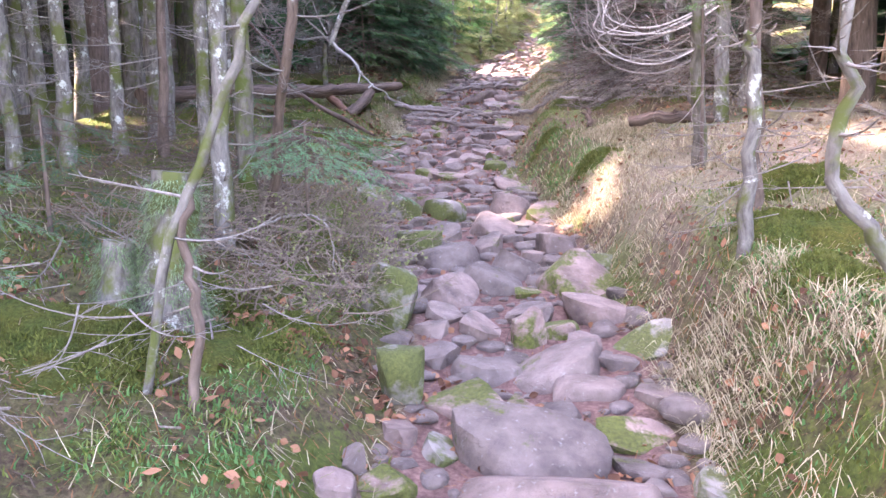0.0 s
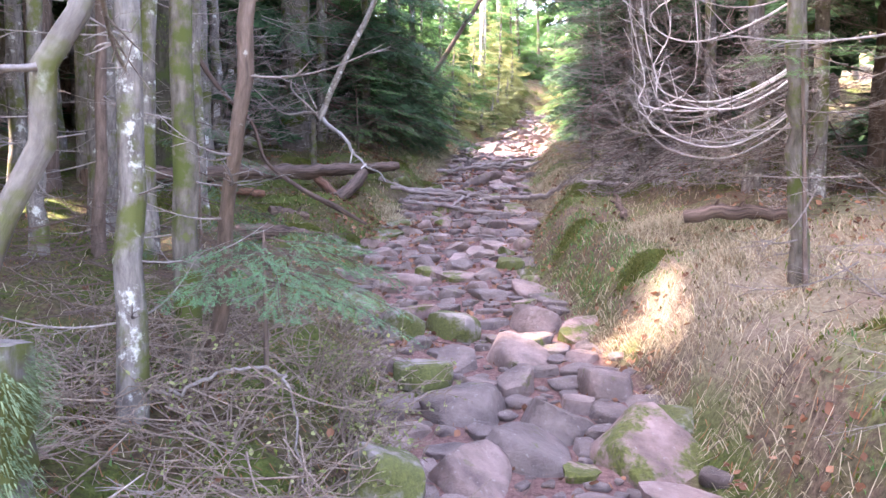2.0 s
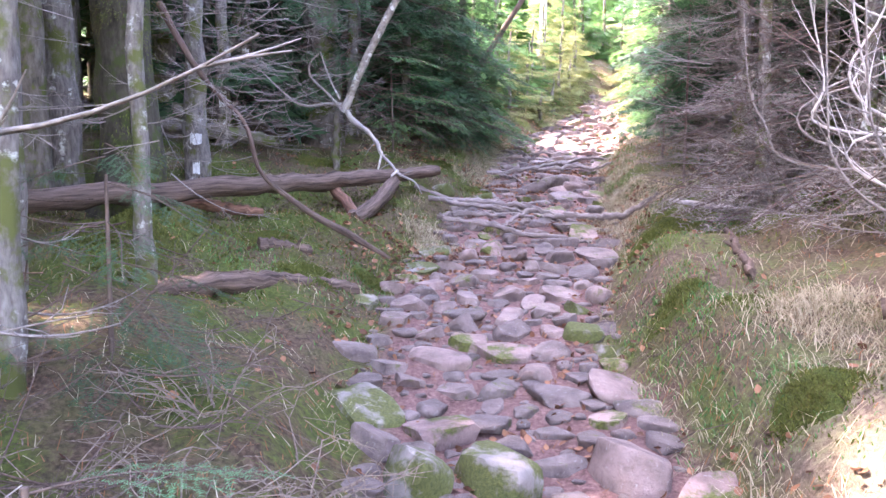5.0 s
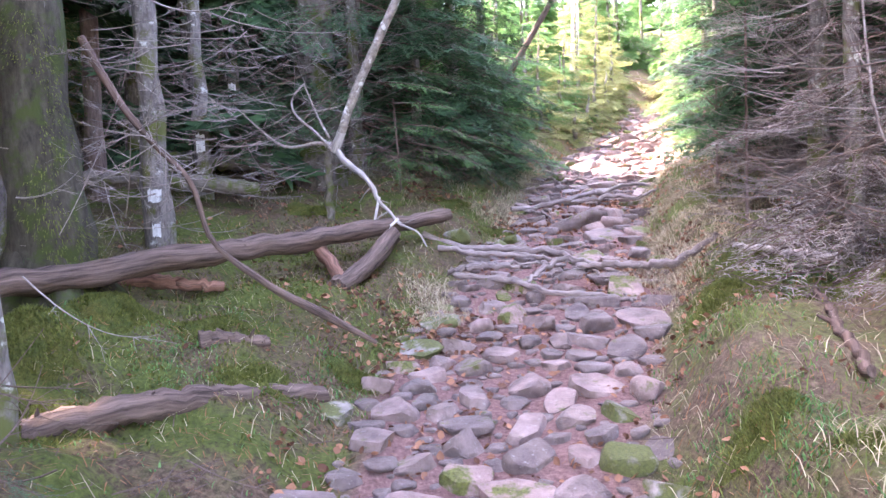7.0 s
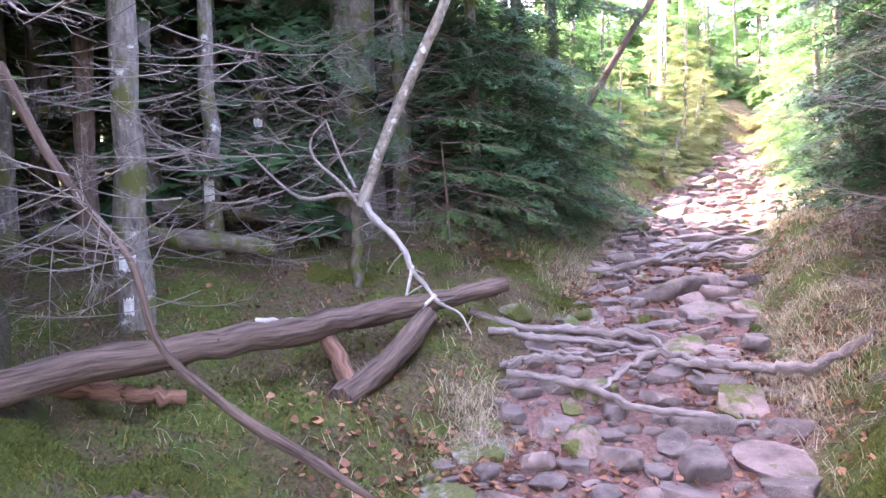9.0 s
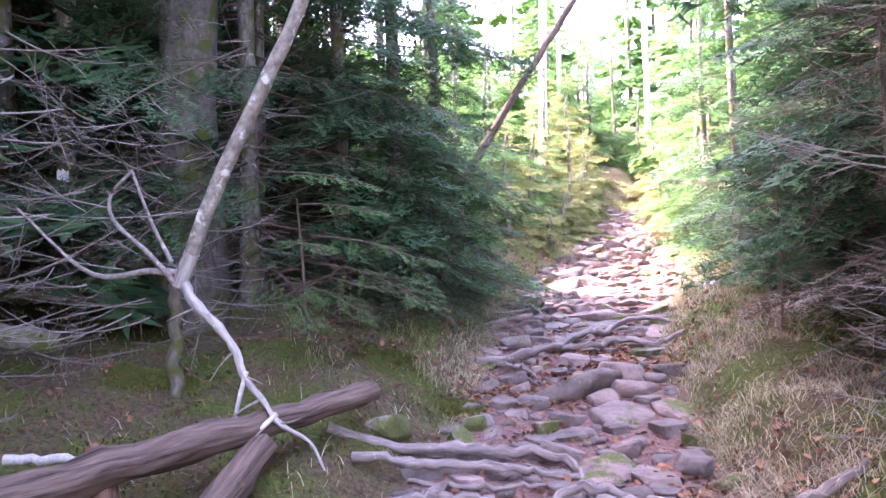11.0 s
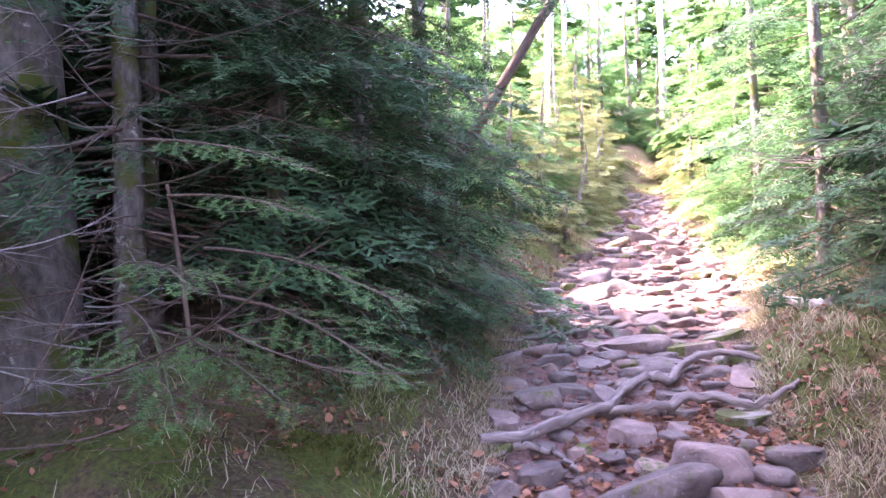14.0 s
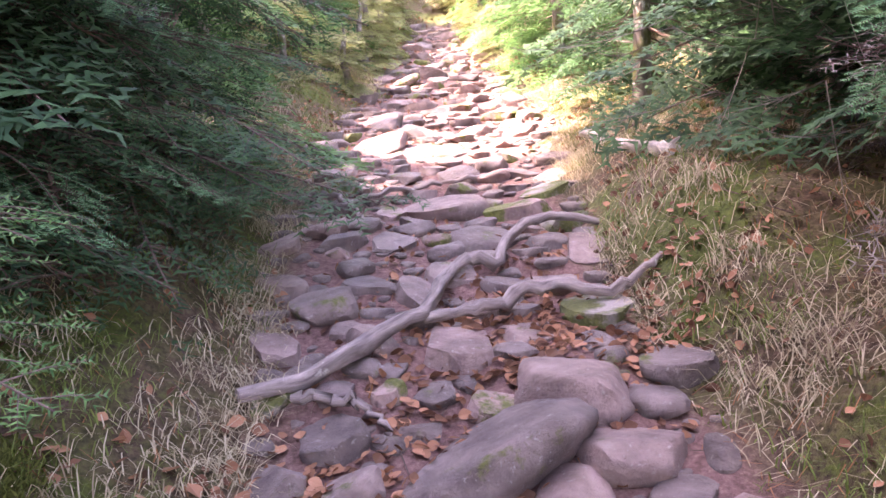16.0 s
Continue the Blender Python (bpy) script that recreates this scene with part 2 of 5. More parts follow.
def stone_material():
    m, n, l, b = mat("trail_stone")
    g = n.new("ShaderNodeNewGeometry")
    rnd = n.new("ShaderNodeObjectInfo").outputs["Random"]
    base = ramp(n, l, nnoise(n, l, 7, 8, .62, g.outputs["Position"]), [(.28, (.105, .076, .068)), (.5, (.24, .182, .162)), (.75, (.40, .31, .28))])
    tone = ramp(n, l, rnd, [(0, (.62, .62, .64)), (.5, (.95, .9, .9)), (1, (1.15, 1.0, 1.0))])
    col = blend(n, l, 1.0, base, tone, "MULTIPLY")
    spots = ramp(n, l, nnoise(n, l, 45, 4, .6, g.outputs["Position"]), [(.62, (0, 0, 0)), (.7, (1, 1, 1))])
    col = blend(n, l, math_node(n, l, "MULTIPLY", spots, .4), col, (.42, .40, .38))
    cov = math_node(n, l, "ADD", nnoise(n, l, 4.5, 6, .7, g.outputs["Position"]), math_node(n, l, "MULTIPLY", math_node(n, l, "GREATER_THAN", rnd, .8), .13))
    moss = ramp(n, l, cov, [(.60, (0, 0, 0)), (.68, (1, 1, 1))])
    mosscol = ramp(n, l, nnoise(n, l, 60, 5, .7, g.outputs["Position"]), [(.3, (.045, .055, .012)), (.7, (.15, .16, .035))])
    l.new(blend(n, l, moss, col, mosscol), b.inputs["Base Color"])
    b.inputs["Roughness"].default_value = .72
    b.inputs["Specular IOR Level"].default_value = .35
    h = math_node(n, l, "ADD", nnoise(n, l, 22, 8, .7, g.outputs["Position"]), math_node(n, l, "MULTIPLY", nnoise(n, l, 120, 4, .7, g.outputs["Position"]), .3))
    bump(n, l, b, h, .9, .03)
    return m


def mossy_stone_material():
    m, n, l, b = mat("mossy_stone")
    g = n.new("ShaderNodeNewGeometry").outputs["Position"]
    base = ramp(n, l, nnoise(n, l, 9, 8, .62, g), [(.3, (.13, .11, .10)), (.72, (.3, .26, .24))])
    mosscol = ramp(n, l, nnoise(n, l, 70, 6, .75, g), [(.3, (.035, .042, .01)), (.7, (.115, .125, .03))])
    l.new(blend(n, l, ramp(n, l, nnoise(n, l, 6, 6, .65, g), [(.42, (0, 0, 0)), (.52, (1, 1, 1))]), base, mosscol), b.inputs["Base Color"])
    b.inputs["Roughness"].default_value = .9
    bump(n, l, b, nnoise(n, l, 70, 6, .75, g), .7, .012)
    return m


def ground_material():
    """Bare earth on the trail, litter, moss and dry grass mat beside it."""
    m, n, l, b = mat("forest_floor")
    g = n.new("ShaderNodeNewGeometry").outputs["Position"]
    at = n.new("ShaderNodeAttribute")
    at.attribute_name = "cover"
    sep = n.new("ShaderNodeSeparateColor")
    l.new(at.outputs["Color"], sep.inputs[0])
    fine = nnoise(n, l, 38, 8, .75, g)
    mid = nnoise(n, l, 6, 7, .65, g)
    litter = blend(n, l, ramp(n, l, mid, [(.42, (0, 0, 0)), (.6, (1, 1, 1))]), ramp(n, l, fine, [(.3, (.03, .021, .015)), (.5, (.10, .066, .044)), (.72, (.24, .16, .112))]),
                   ramp(n, l, fine, [(.3, (.035, .034, .016)), (.7, (.155, .135, .062))]))
    moss = ramp(n, l, fine, [(.3, (.025, .036, .009)), (.7, (.12, .15, .035))])
    straw = ramp(n, l, fine, [(.3, (.18, .125, .095)), (.7, (.44, .36, .29))])
    earth = ramp(n, l, fine, [(.3, (.085, .045, .04)), (.55, (.22, .125, .11)), (.75, (.40, .25, .22))])
    mossy = ramp(n, l, math_node(n, l, "ADD", nnoise(n, l, 1.7, 5, .6, g), math_node(n, l, "MULTIPLY", math_node(n, l, "SUBTRACT", fine, .5), .35)), [(.47, (0, 0, 0)), (.57, (1, 1, 1))])
    c = blend(n, l, mossy, litter, moss)
    c = blend(n, l, sep.outputs[1], c, straw)
    c = blend(n, l, sep.outputs[0], c, earth)
    l.new(c, b.inputs["Base Color"])
    b.inputs["Roughness"].default_value = .95
    b.inputs["Specular IOR Level"].default_value = .15
    bump(n, l, b, fine, .9, .03)
    return m


def moss_material():
    m, n, l, b = mat("moss_cushion")
    g = n.new("ShaderNodeNewGeometry").outputs["Position"]
    fine = nnoise(n, l, 90, 6, .75, g)
    tone = ramp(n, l, nnoise(n, l, 9, 5, .6, g), [(.35, (.75, .95, .8)), (.65, (1.15, 1.0, .8))])
    l.new(blend(n, l, 1.0, ramp(n, l, fine, [(.3, (.026, .032, .010)), (.7, (.115, .122, .036))]), tone, "MULTIPLY"), b.inputs["Base Color"])
    b.inputs["Roughness"].default_value = 1.0
    b.inputs["Specular IOR Level"].default_value = .1
    bump(n, l, b, fine, .9, .02)
    return m


STONE, MOSSY_STONE, FLOOR, MOSS_MAT = stone_material(), mossy_stone_material(), ground_material(), moss_material()

# ---- the ground, one sheet ----
def lines(lo, hi, step, far):
    mid = np.arange(lo, hi, step)
    out, s = [hi], step
    while out[-1] < far:
        s *= 1.22
        out.append(out[-1] + s)
    low, s = [lo - step], step
    while low[-1] > -far:
        s *= 1.22
        low.append(low[-1] - s)
    return np.concatenate((low[::-1], mid, out))


gx, gy = lines(-3.2, 3.6, .055, 260), lines(-.6, 19.5, .055, 260)
GX, GY = np.meshgrid(gx, gy, indexing="ij")
GZ = ground_z(GX, np.clip(GY, -8, 80))
nx, ny = GX.shape
ii, jj = np.meshgrid(np.arange(nx - 1), np.arange(ny - 1), indexing="ij")
sheet = Soup()
sheet.add(np.stack((GX, GY, GZ), -1).reshape(-1, 3), np.stack((ii * ny + jj, (ii + 1) * ny + jj, (ii + 1) * ny + jj + 1, ii * ny + jj + 1), -1).reshape(-1, 4))
ground = tagged(piece("ground", sheet, FLOOR), "forest floor of earth, moss and leaf litter", "ground", kind="structure")
cx_, hw_, *_ = trail(GY)
onpath = (1 - smooth((GY - 21) / 2)) * (1 - smooth((np.abs(GX - cx_) - hw_ + .1 + .1 * wob(GX, GY, 5, 7)) / .22))
right_ = smooth((GX - cx_ - hw_ - .05) / .3)
strawy = right_ * smooth(.45 * wob(GX, GY, 1.6, 5) - .1 + 1.0 * np.exp(-((GY - 5.2) / 1.6) ** 2) + .3 * (GY > 11)) * (np.abs(GY) < 40)
cover = np.stack((onpath, strawy, 0 * GX, 0 * GX + 1), -1).reshape(-1, 4)
attr = ground.data.attributes.new("cover", "FLOAT_COLOR", "POINT")
attr.data.foreach_set("color", cover.astype(np.float32).ravel())

# ---- foliage and branches ----
def needles(axis, per, length, width, flat=.35):
    """Needle triangles along a poly line, to both sides."""
    seg = np.diff(axis, axis=0)
    tot = np.linalg.norm(seg, axis=1).sum()
    n = max(3, int(tot / per))
    s = np.linspace(.02, 1, n) * (len(axis) - 1)
    i = np.minimum(s.astype(int), len(axis) - 2)
    p = axis[i] + seg[i] * (s - i)[:, None]
    d = seg[i] / (np.linalg.norm(seg[i], axis=1)[:, None] + 1e-9)
    side = np.cross(d, [0, 0, 1.])
    side /= np.linalg.norm(side, axis=1)[:, None] + 1e-9
    v = []
    for sg in (-1, 1):
        out = side * sg * .85 + d * .6 + rng.normal(0, .16, (n, 3)) + np.array([0, 0, flat])[None] * rng.uniform(-.5, .8, (n, 1))
        out /= np.linalg.norm(out, axis=1)[:, None]
        ln = length * rng.uniform(.75, 1.15, (n, 1))
        v.append(np.stack((p - d * width, p + d * width, p + out * ln), 1))
    v = np.concatenate(v).reshape(-1, 3)
    return v, np.arange(len(v)).reshape(-1, 3)


def spray(per, length, width, twigs=9, subs=5, wood_sides=4, woody=True, droop=.25, loose=0.0):
    """A flat fir branch of length 1 along x: needles, and its woody part."""
    green, wood = Soup(), Soup()
    t = np.linspace(0, 1, 9)
    main = np.stack((t, .03 * np.sin(t * 5), .06 * t - .16 * t * t), 1)
    tube(wood, main[::1 if woody else 4], [.007, .0022], wood_sides, cap=False)
    green.add(*needles(main[2:], per, length, width))
    for k in range(twigs):
        u = .2 + .78 * (k + rng.uniform(0, .6)) / twigs
        for sg in (-1, 1):
            L = (.42 * (1 - u) + .1) * rng.uniform(.8, 1.15)
            a = sg * rng.uniform(.75 - .2 * loose, 1.0 + .15 * loose)
            L *= 1 + loose * rng.uniform(-.45, .25)
            u = np.clip(u + loose * rng.normal(0, .03), .12, .99)
            o = np.array([np.interp(u, t, main[:, c]) for c in range(3)])
            q = np.linspace(0, 1, 5)
            tw = o + np.stack((L * q * np.cos(a), L * q * np.sin(a), -droop * L * q * q + rng.normal(0, .015) * q), 1)
            if woody:
                tube(wood, tw[::2], [.0024, .001], 3, cap=False)
            green.add(*needles(tw[1:], per, length, width))
            for j in range(subs if L > .16 else 2):
                w = .3 + .6 * (j + rng.uniform(0, .5)) / subs
                l2 = .34 * L * (1.1 - w * .6) * (1 + loose * rng.uniform(-.5, .4))
                b = a + (-1 if j % 2 else 1) * rng.uniform(.6, .95)
                o2 = tw[0] + (tw[-1] - tw[0]) * w
                q = np.linspace(0, 1, 3)
                green.add(*needles(o2 + np.stack((l2 * q * np.cos(b), l2 * q * np.sin(b), (loose * rng.normal(0, .3) - .2) * l2 * q * q), 1), per, length, width))
    pack = []
    for s in (green, wood):
        pack.append((np.vstack(s.v), np.vstack(s.f[3]) if s.f[3] else np.vstack(s.f[4])))
    return pack


HI = [spray(.016, .028, .0042, 10, 6, droop=.28, loose=1.0) for _ in range(6)]
NEAR = [spray(.011, .023, .0031, 11, 3, droop=.16, loose=.7) for _ in range(6)]
MID = [spray(.040, .058, .010, 7, 3, 3, False) for _ in range(3)]
LO = [spray(.09, .12, .032, 6, 2, 3, False) for _ in range(3)]
FAR = [spray(.17, .19, .065, 5, 1, 3, False) for _ in range(3)]
TWIGGY = [spray(.06, .05, .003, 8, 3, 3) for _ in range(3)]


def set_branch(green, wood, kit, at, d, length, roll=0.0):
    (gv, gf), (wv, wf) = kit[rng.integers(len(kit))]
    m = turn_to(d, roll) * length
    green.add(gv @ m.T + at, gf)
    wood.add(wv @ m.T + at, wf)


def dead_branch(soup, at, d, length, r=.008, curve=.3, subs=5, sides=4):
    """A bare drooping branch that turns up at the end, with side twigs."""
    d = np.asarray(d, float) / np.linalg.norm(d)
    q = np.linspace(0, 1, 9)[:, None]
    side = np.cross(d, [0, 0, 1.])
    p = np.asarray(at) + d * length * q + np.array([0, 0, 1.]) * length * curve * (q * q * 1.5 - q) + side * length * rng.normal(0, .08) * q * q
    tube(soup, p, [r, r * .25], sides, cap=False)
    for _ in range(subs):
        u = rng.uniform(.25, .95)
        i = int(u * 8)
        o = p[i]
        dd = d + side * rng.choice([-1, 1]) * rng.uniform(.4, 1.1) + np.array([0, 0, rng.uniform(-.5, .5)])
        dd /= np.linalg.norm(dd)
        L = length * rng.uniform(.15, .4) * (1.1 - u * .6)
        k = np.linspace(0, 1, 5)[:, None]
        tw = o + dd * L * k + rng.normal(0, .12 * L, 3) * k * k
        tube(soup, tw, [r * .45, r * .15], 3, cap=False)
        if L > .1:
            for _ in range(2):
                e = tw[rng.integers(1, 4)]
                d3 = dd + rng.normal(0, .6, 3)
                tube(soup, np.array([e, e + d3 * L * .22, e + d3 * L * .4 + rng.normal(0, .02, 3)]), [r * .25, r * .12], 3, cap=False)


PATCHES = ((1.17, 5.5, .36, .44), (1.4, 6.75, .2, .25), (1.1, 15.9, .85, 1.2), (1.75, 18.2, 1.0, 1.8), (2.2, 22.5, 2.4, 3.2))


def over_trail(p):
    """Whether p lies in the open strip of sky above the trail."""
    cx, hw, zc, *_ = trail(p[1])
    return abs(p[0] - cx - .2) < 1.5 and p[2] - zc > 2.6


def in_gap(p, grow=1.3):
    """Whether the sun's ray through p reaches a clearing of the canopy's floor."""
    z = gz(p[0], min(p[1], 60))
    if p[2] - z < 2.4:
        return False
    for _ in range(3):
        s = (p[2] - z) / SUN_TO.z
        x, y = p[0] - SUN_TO.x * s, p[1] - SUN_TO.y * s
        z = gz(x, min(max(y, -8), 60))
    return any(((x - a) / (c * grow)) ** 2 + ((y - b) / (d * grow)) ** 2 < 1 for a, b, c, d in PATCHES)


def fir(at, height, spread, kit, needle, label, low=.2, count=90, dead=0, trunk_r=None, wood=BARK_GREY, lean=(0, 0), name="spruce_tree", gap=True, boughs=False, clear=None):
    """A conifer: tapered trunk, a crown of drooping needle sprays, dead lower twigs."""
    x, y = at
    base = gz(x, y) - .08
    tree = thing(name, (x, y, base), label, "tree", "conifers")
    r = trunk_r or height * .012
    tr = Soup()
    zz = np.linspace(0, 1, 14)
    ax = np.stack((lean[0] * zz + .02 * np.sin(zz * 9), lean[1] * zz + .02 * np.sin(zz * 7 + 1), height * zz), 1)
    ax[0, 2] -= .1
    tube(tr, ax, [r * 1.35, r, r * .85, r * .6, r * .12], 9, .05)
    piece("trunk", tr, wood, tree)
    green, twig = Soup(), Soup()
    for k in range(count):
        f = low + (1 - low) * ((k + rng.uniform(0, 1)) / count) ** 1.45
        o = np.array([np.interp(f, zz, ax[:, c]) for c in range(3)])
        a = rng.uniform(0, 2 * np.pi)
        L = spread * (1.05 - f) ** .65 / (1.05 - low) ** .65 * rng.uniform(.65, 1.1)
        d = np.array([math.cos(a), math.sin(a), rng.uniform(-.35, .05) + .35 * (f - .5)])
        mid = o + d * L * .6 + np.array([x, y, base])
        if gap and in_gap(mid) or clear and clear(o + d * L + np.array([x, y, base])):
            continue
        set_branch(green, twig, kit, o, d, max(L, .12), rng.normal(0, .25))
        if boughs:
            limb_ = piece("bough", twig, TWIG_BROWN, tree)
            tagged(piece("needles", green, needle, limb_, smoothed=False), kind="stuff")
            green, twig = Soup(), Soup()
    if green.n:
        tagged(piece("needles", green, needle, tree, smoothed=False), kind="stuff")
    if twig.n:
        tagged(piece("live_twigs", twig, TWIG_BROWN, tree), kind="stuff")
    twig = Soup()
    for k in range(dead):
        f = rng.uniform(.03, low + .15)
        o = np.array([0, 0, height * f])
        a = rng.uniform(0, 2 * np.pi)
        dead_branch(twig, o, (math.cos(a), math.sin(a), rng.uniform(-.3, .25)), spread * rng.uniform(.3, .8), .006, rng.uniform(.1, .35), 6, 3)
    if twig.n:
        tagged(piece("dead_twigs", twig, TWIG_GREY, tree), kind="stuff")
    return tree


def bare_tree(pts, radii, material, label, twigs=8, twig_len=.6, name="tree", steps=16, sides=9, twig_mat=None, crown=0, group="bare trunks", low=.1, split=True):
    """A trunk along a line of points, with dead branches; the crown far above."""
    pts = np.asarray(pts, float)
    tree = thing(name, pts[0], label, "tree", group)
    p = spline(pts - pts[0], steps)
    p[1:-1, :2] += rng.normal(0, .008, (steps - 2, 2))
    tr = Soup()
    tube(tr, p, radii, sides, .07)
    piece("trunk", tr, material, tree)
    tw = Soup()
    for _ in range(twigs):
        if split and tw.n:
            piece("branch", tw, twig_mat or TWIG_GREY, tree)
            tw = Soup()
        i = rng.integers(max(1, int(low * steps)), steps - 1)
        a = rng.uniform(0, 2 * np.pi)
        dead_branch(tw, p[i], (math.cos(a), math.sin(a), rng.uniform(-.4, .3)), twig_len * rng.uniform(.4, 1.2), .006, rng.uniform(0, .35), 5 if split else 3, 3)
    if tw.n:
        if split:
            piece("branch", tw, twig_mat or TWIG_GREY, tree)
        else:
            tagged(piece("branches", tw, twig_mat or TWIG_GREY, tree), kind="stuff")
    # crown above the view, added for the shade it casts
    if crown:
        green, wd = Soup(), Soup()
        for k in range(crown):
            f = rng.uniform(.0, 1)
            o = p[-1] * np.array([1, 1, 1 - .45 * (1 - f)])
            a = rng.uniform(0, 2 * np.pi)
            d = np.array([math.cos(a), math.sin(a), rng.uniform(-.3, .15)])
            L = rng.uniform(.6, 1.5) * (1.15 - f * .7)
            at = o + d * L * .6 + pts[0]
            if not (in_gap(at) or over_trail(at)):
                set_branch(green, wd, FAR, o, d, L, rng.normal(0, .3))
        if green.n:
            tagged(piece("crown", green, NEEDLE_DARK, tree, smoothed=False), kind="stuff")
            tagged(piece("crown_limbs", wd, TWIG_BROWN, tree), kind="stuff")
    return tree


def on(x, y, up=0.0):
    return (x, y, gz(x, y) + up)


# trunks beside the trail on the low side
def upright(x, y, r, material, label, h=7.0, lean=(0, 0), twigs=10, twig_len=.6, crown=0, name="tree", split=True):
    b = np.array(on(x, y, -.1))
    return bare_tree([b, b + np.array([lean[0] * .3, lean[1] * .3, h * .3]), b + np.array([lean[0], lean[1], h])], [r * 1.3, r * .95, r * .85, r * .5], material, label, twigs, twig_len, name, crown=crown, split=split)


upright(-1.06, 3.98, .042, BARK_GREY, "slender grey lichened spruce trunk beside brush", 6, (.1, 0), 12, .5, 20)
upright(-1.12, 4.76, .05, BARK_MOSSY, "slim trunk with moss at its foot", 6.5, (.0, .1), 12, .5, 20)
bare_tree([on(-.98, 4.62, -.05), (-.84, 4.35, 1.5), (-.72, 4.12, 1.93), (-.66, 4.1, 2.6), (-.5, 4.1, 3.6)], [.034, .028, .024, .015], BARK_BROWN, "thin crooked brown scaly trunk", 8, .45)
upright(-2.35, 6.9, .095, BARK_GREY, "grey spruce trunk among thin trees", 8, (.2, 0), 12, .7, 26)
for x, y, r, ln in ((-2.75, 5.3, .045, 0), (-2.5, 5.5, .05, .1), (-2.3, 5.9, .045, .1), (-2.1, 6.2, .035, .3), (-1.7, 5.9, .05, .2), (-3.1, 6.4, .06, 0), (-1.75, 7.1, .045, .0), (-3.3, 7.6, .07, .1)):
    upright(x, y, r, BARK_GREY if r > .04 else BARK_BROWN, "thin grey lichened spruce trunk", 3.9, (ln * .6, .03), 12, .6, 0)
blazed = upright(-2.58, 10.1, .09, BARK_GREY, "grey trunk with white trail blazes", 8, (-.1, 0), 10, .7, 26)
tree_b = upright(-2.8, 11.45, .062, BARK_GREY, "slim grey trunk with a white trail blaze", 8, (0, 0), 12, .6, 22)
tree_c = upright(-2.88, 12.5, .06, BARK_GREY, "slim grey trunk with a white paint patch", 8, (0, 0), 12, .6, 22)
upright(-1.98, 12.45, .21, BARK_STOUT, "stout pale birch trunk with moss patches", 9, (.05, 0), 6, .7, 26)
upright(-1.7, 13.1, .05, BARK_GREY, "slim grey trunk behind a leaning birch", 8, (.1, 0), 10, .5, 16)
mossy_trunk = upright(-2.5, 8.62, .2, BARK_DARK_MOSSY, "thick mossy trunk draped in moss", 7, (-.1, 0), 16, .6, 26)
bare_tree([(-.90, 2.46, gz(-.9, 2.46) - .05), (-.80, 2.46, 1.14), (-.73, 2.46, 1.30), (-.63, 2.46, 1.54), (-.53, 2.46, 1.77), (-.46, 2.46, 1.98), (-.36, 2.5, 2.7)], [.015, .016, .015, .012], BARK_GREY, "thin leaning pale birch sapling trunk", 5, .3)
bare_tree([(-.76, 2.44, gz(-.76, 2.44) - .05), (-.71, 2.45, .94), (-.75, 2.46, 1.14), (-.73, 2.47, 1.30)], [.016, .015, .014, .013], BARK_BROWN, "dark second stem of a leaning sapling", 2, .2)

def shades_gap(x, y):
    """Whether a trunk there would stripe the sunny spots on the bank."""
    z = gz(x, y)
    return any(in_gap((x, y, z + h), 1.05) for h in (2.6, 3.5, 4.5, 5.5, 6.5, 7.5))


# the mossy forest behind, both sides
for k in range(190):
    y = rng.uniform(1.5, 30)
    x = -rng.uniform(2.9, 11) if k % 5 < 3 else rng.uniform(3.2, 11) + trail(y)[0]
    if k % 5 < 3 and y > 14:
        x -= 1.0
    if shades_gap(x, y):
        continue
    upright(x, y, rng.uniform(.035, .11), [BARK_GREY, BARK_GREY, BARK_BROWN, BARK_MOSSY][k % 4], ["grey lichened spruce trunk in the forest", "grey lichened spruce trunk in the forest", "brown spruce trunk in the forest", "mossy spruce trunk in the forest"][k % 4], rng.uniform(6, 9), (rng.normal(0, .25), rng.normal(0, .2)), 6, 1.0, (6 if y < 20 else 4) if x < 0 else 3, split=False)

# tall spruces added for shade: crowns above the view close the sunny side's canopy
for k in range(36):
    y = -3.5 + 27 * k / 35 + rng.normal(0, .3)
    x = -rng.uniform(3.0, 6.0)
    for _ in range(12):
        if shades_gap(x, y):
            x, y = -rng.uniform(3.2, 6.5), y + rng.normal(0, .5)
    upright(x, y, rng.uniform(.08, .13), [BARK_GREY, BARK_BROWN][k % 2], ["tall grey spruce trunk, dense crown added for shade", "tall brown spruce trunk, dense crown added for shade"][k % 2], rng.uniform(8.5, 10.5), (rng.normal(0, .2), 0), 6, 1.0, 48, split=False)
for x, y in ((-4.6, .6), (-5.0, 1.9), (-4.4, 3.1), (-5.6, 3.9)):
    upright(x, y, .1, BARK_GREY, "tall grey spruce trunk, dense crown added for shade", 9.5, (.1, 0), 6, 1.0, 52, split=False)

# close-set spruces added for shade: crowns roof the low side and bank's far side
for k in range(48):
    if k % 8 < 7:
        x, y = -rng.uniform(2.7, 8.5), rng.uniform(-3, 21)
    else:
        y = rng.uniform(-2, 17)
        x = trail(y)[0] + rng.uniform(2.6, 6.5)
    if shades_gap(x, y):
        continue
    upright(x, y, rng.uniform(.06, .1), [BARK_GREY, BARK_BROWN][k % 2], ["grey spruce trunk, thick crown added for shade", "brown spruce trunk, thick crown added for shade"][k % 2], rng.uniform(6, 8), (rng.normal(0, .15), 0), 6, .9, 60, split=False)

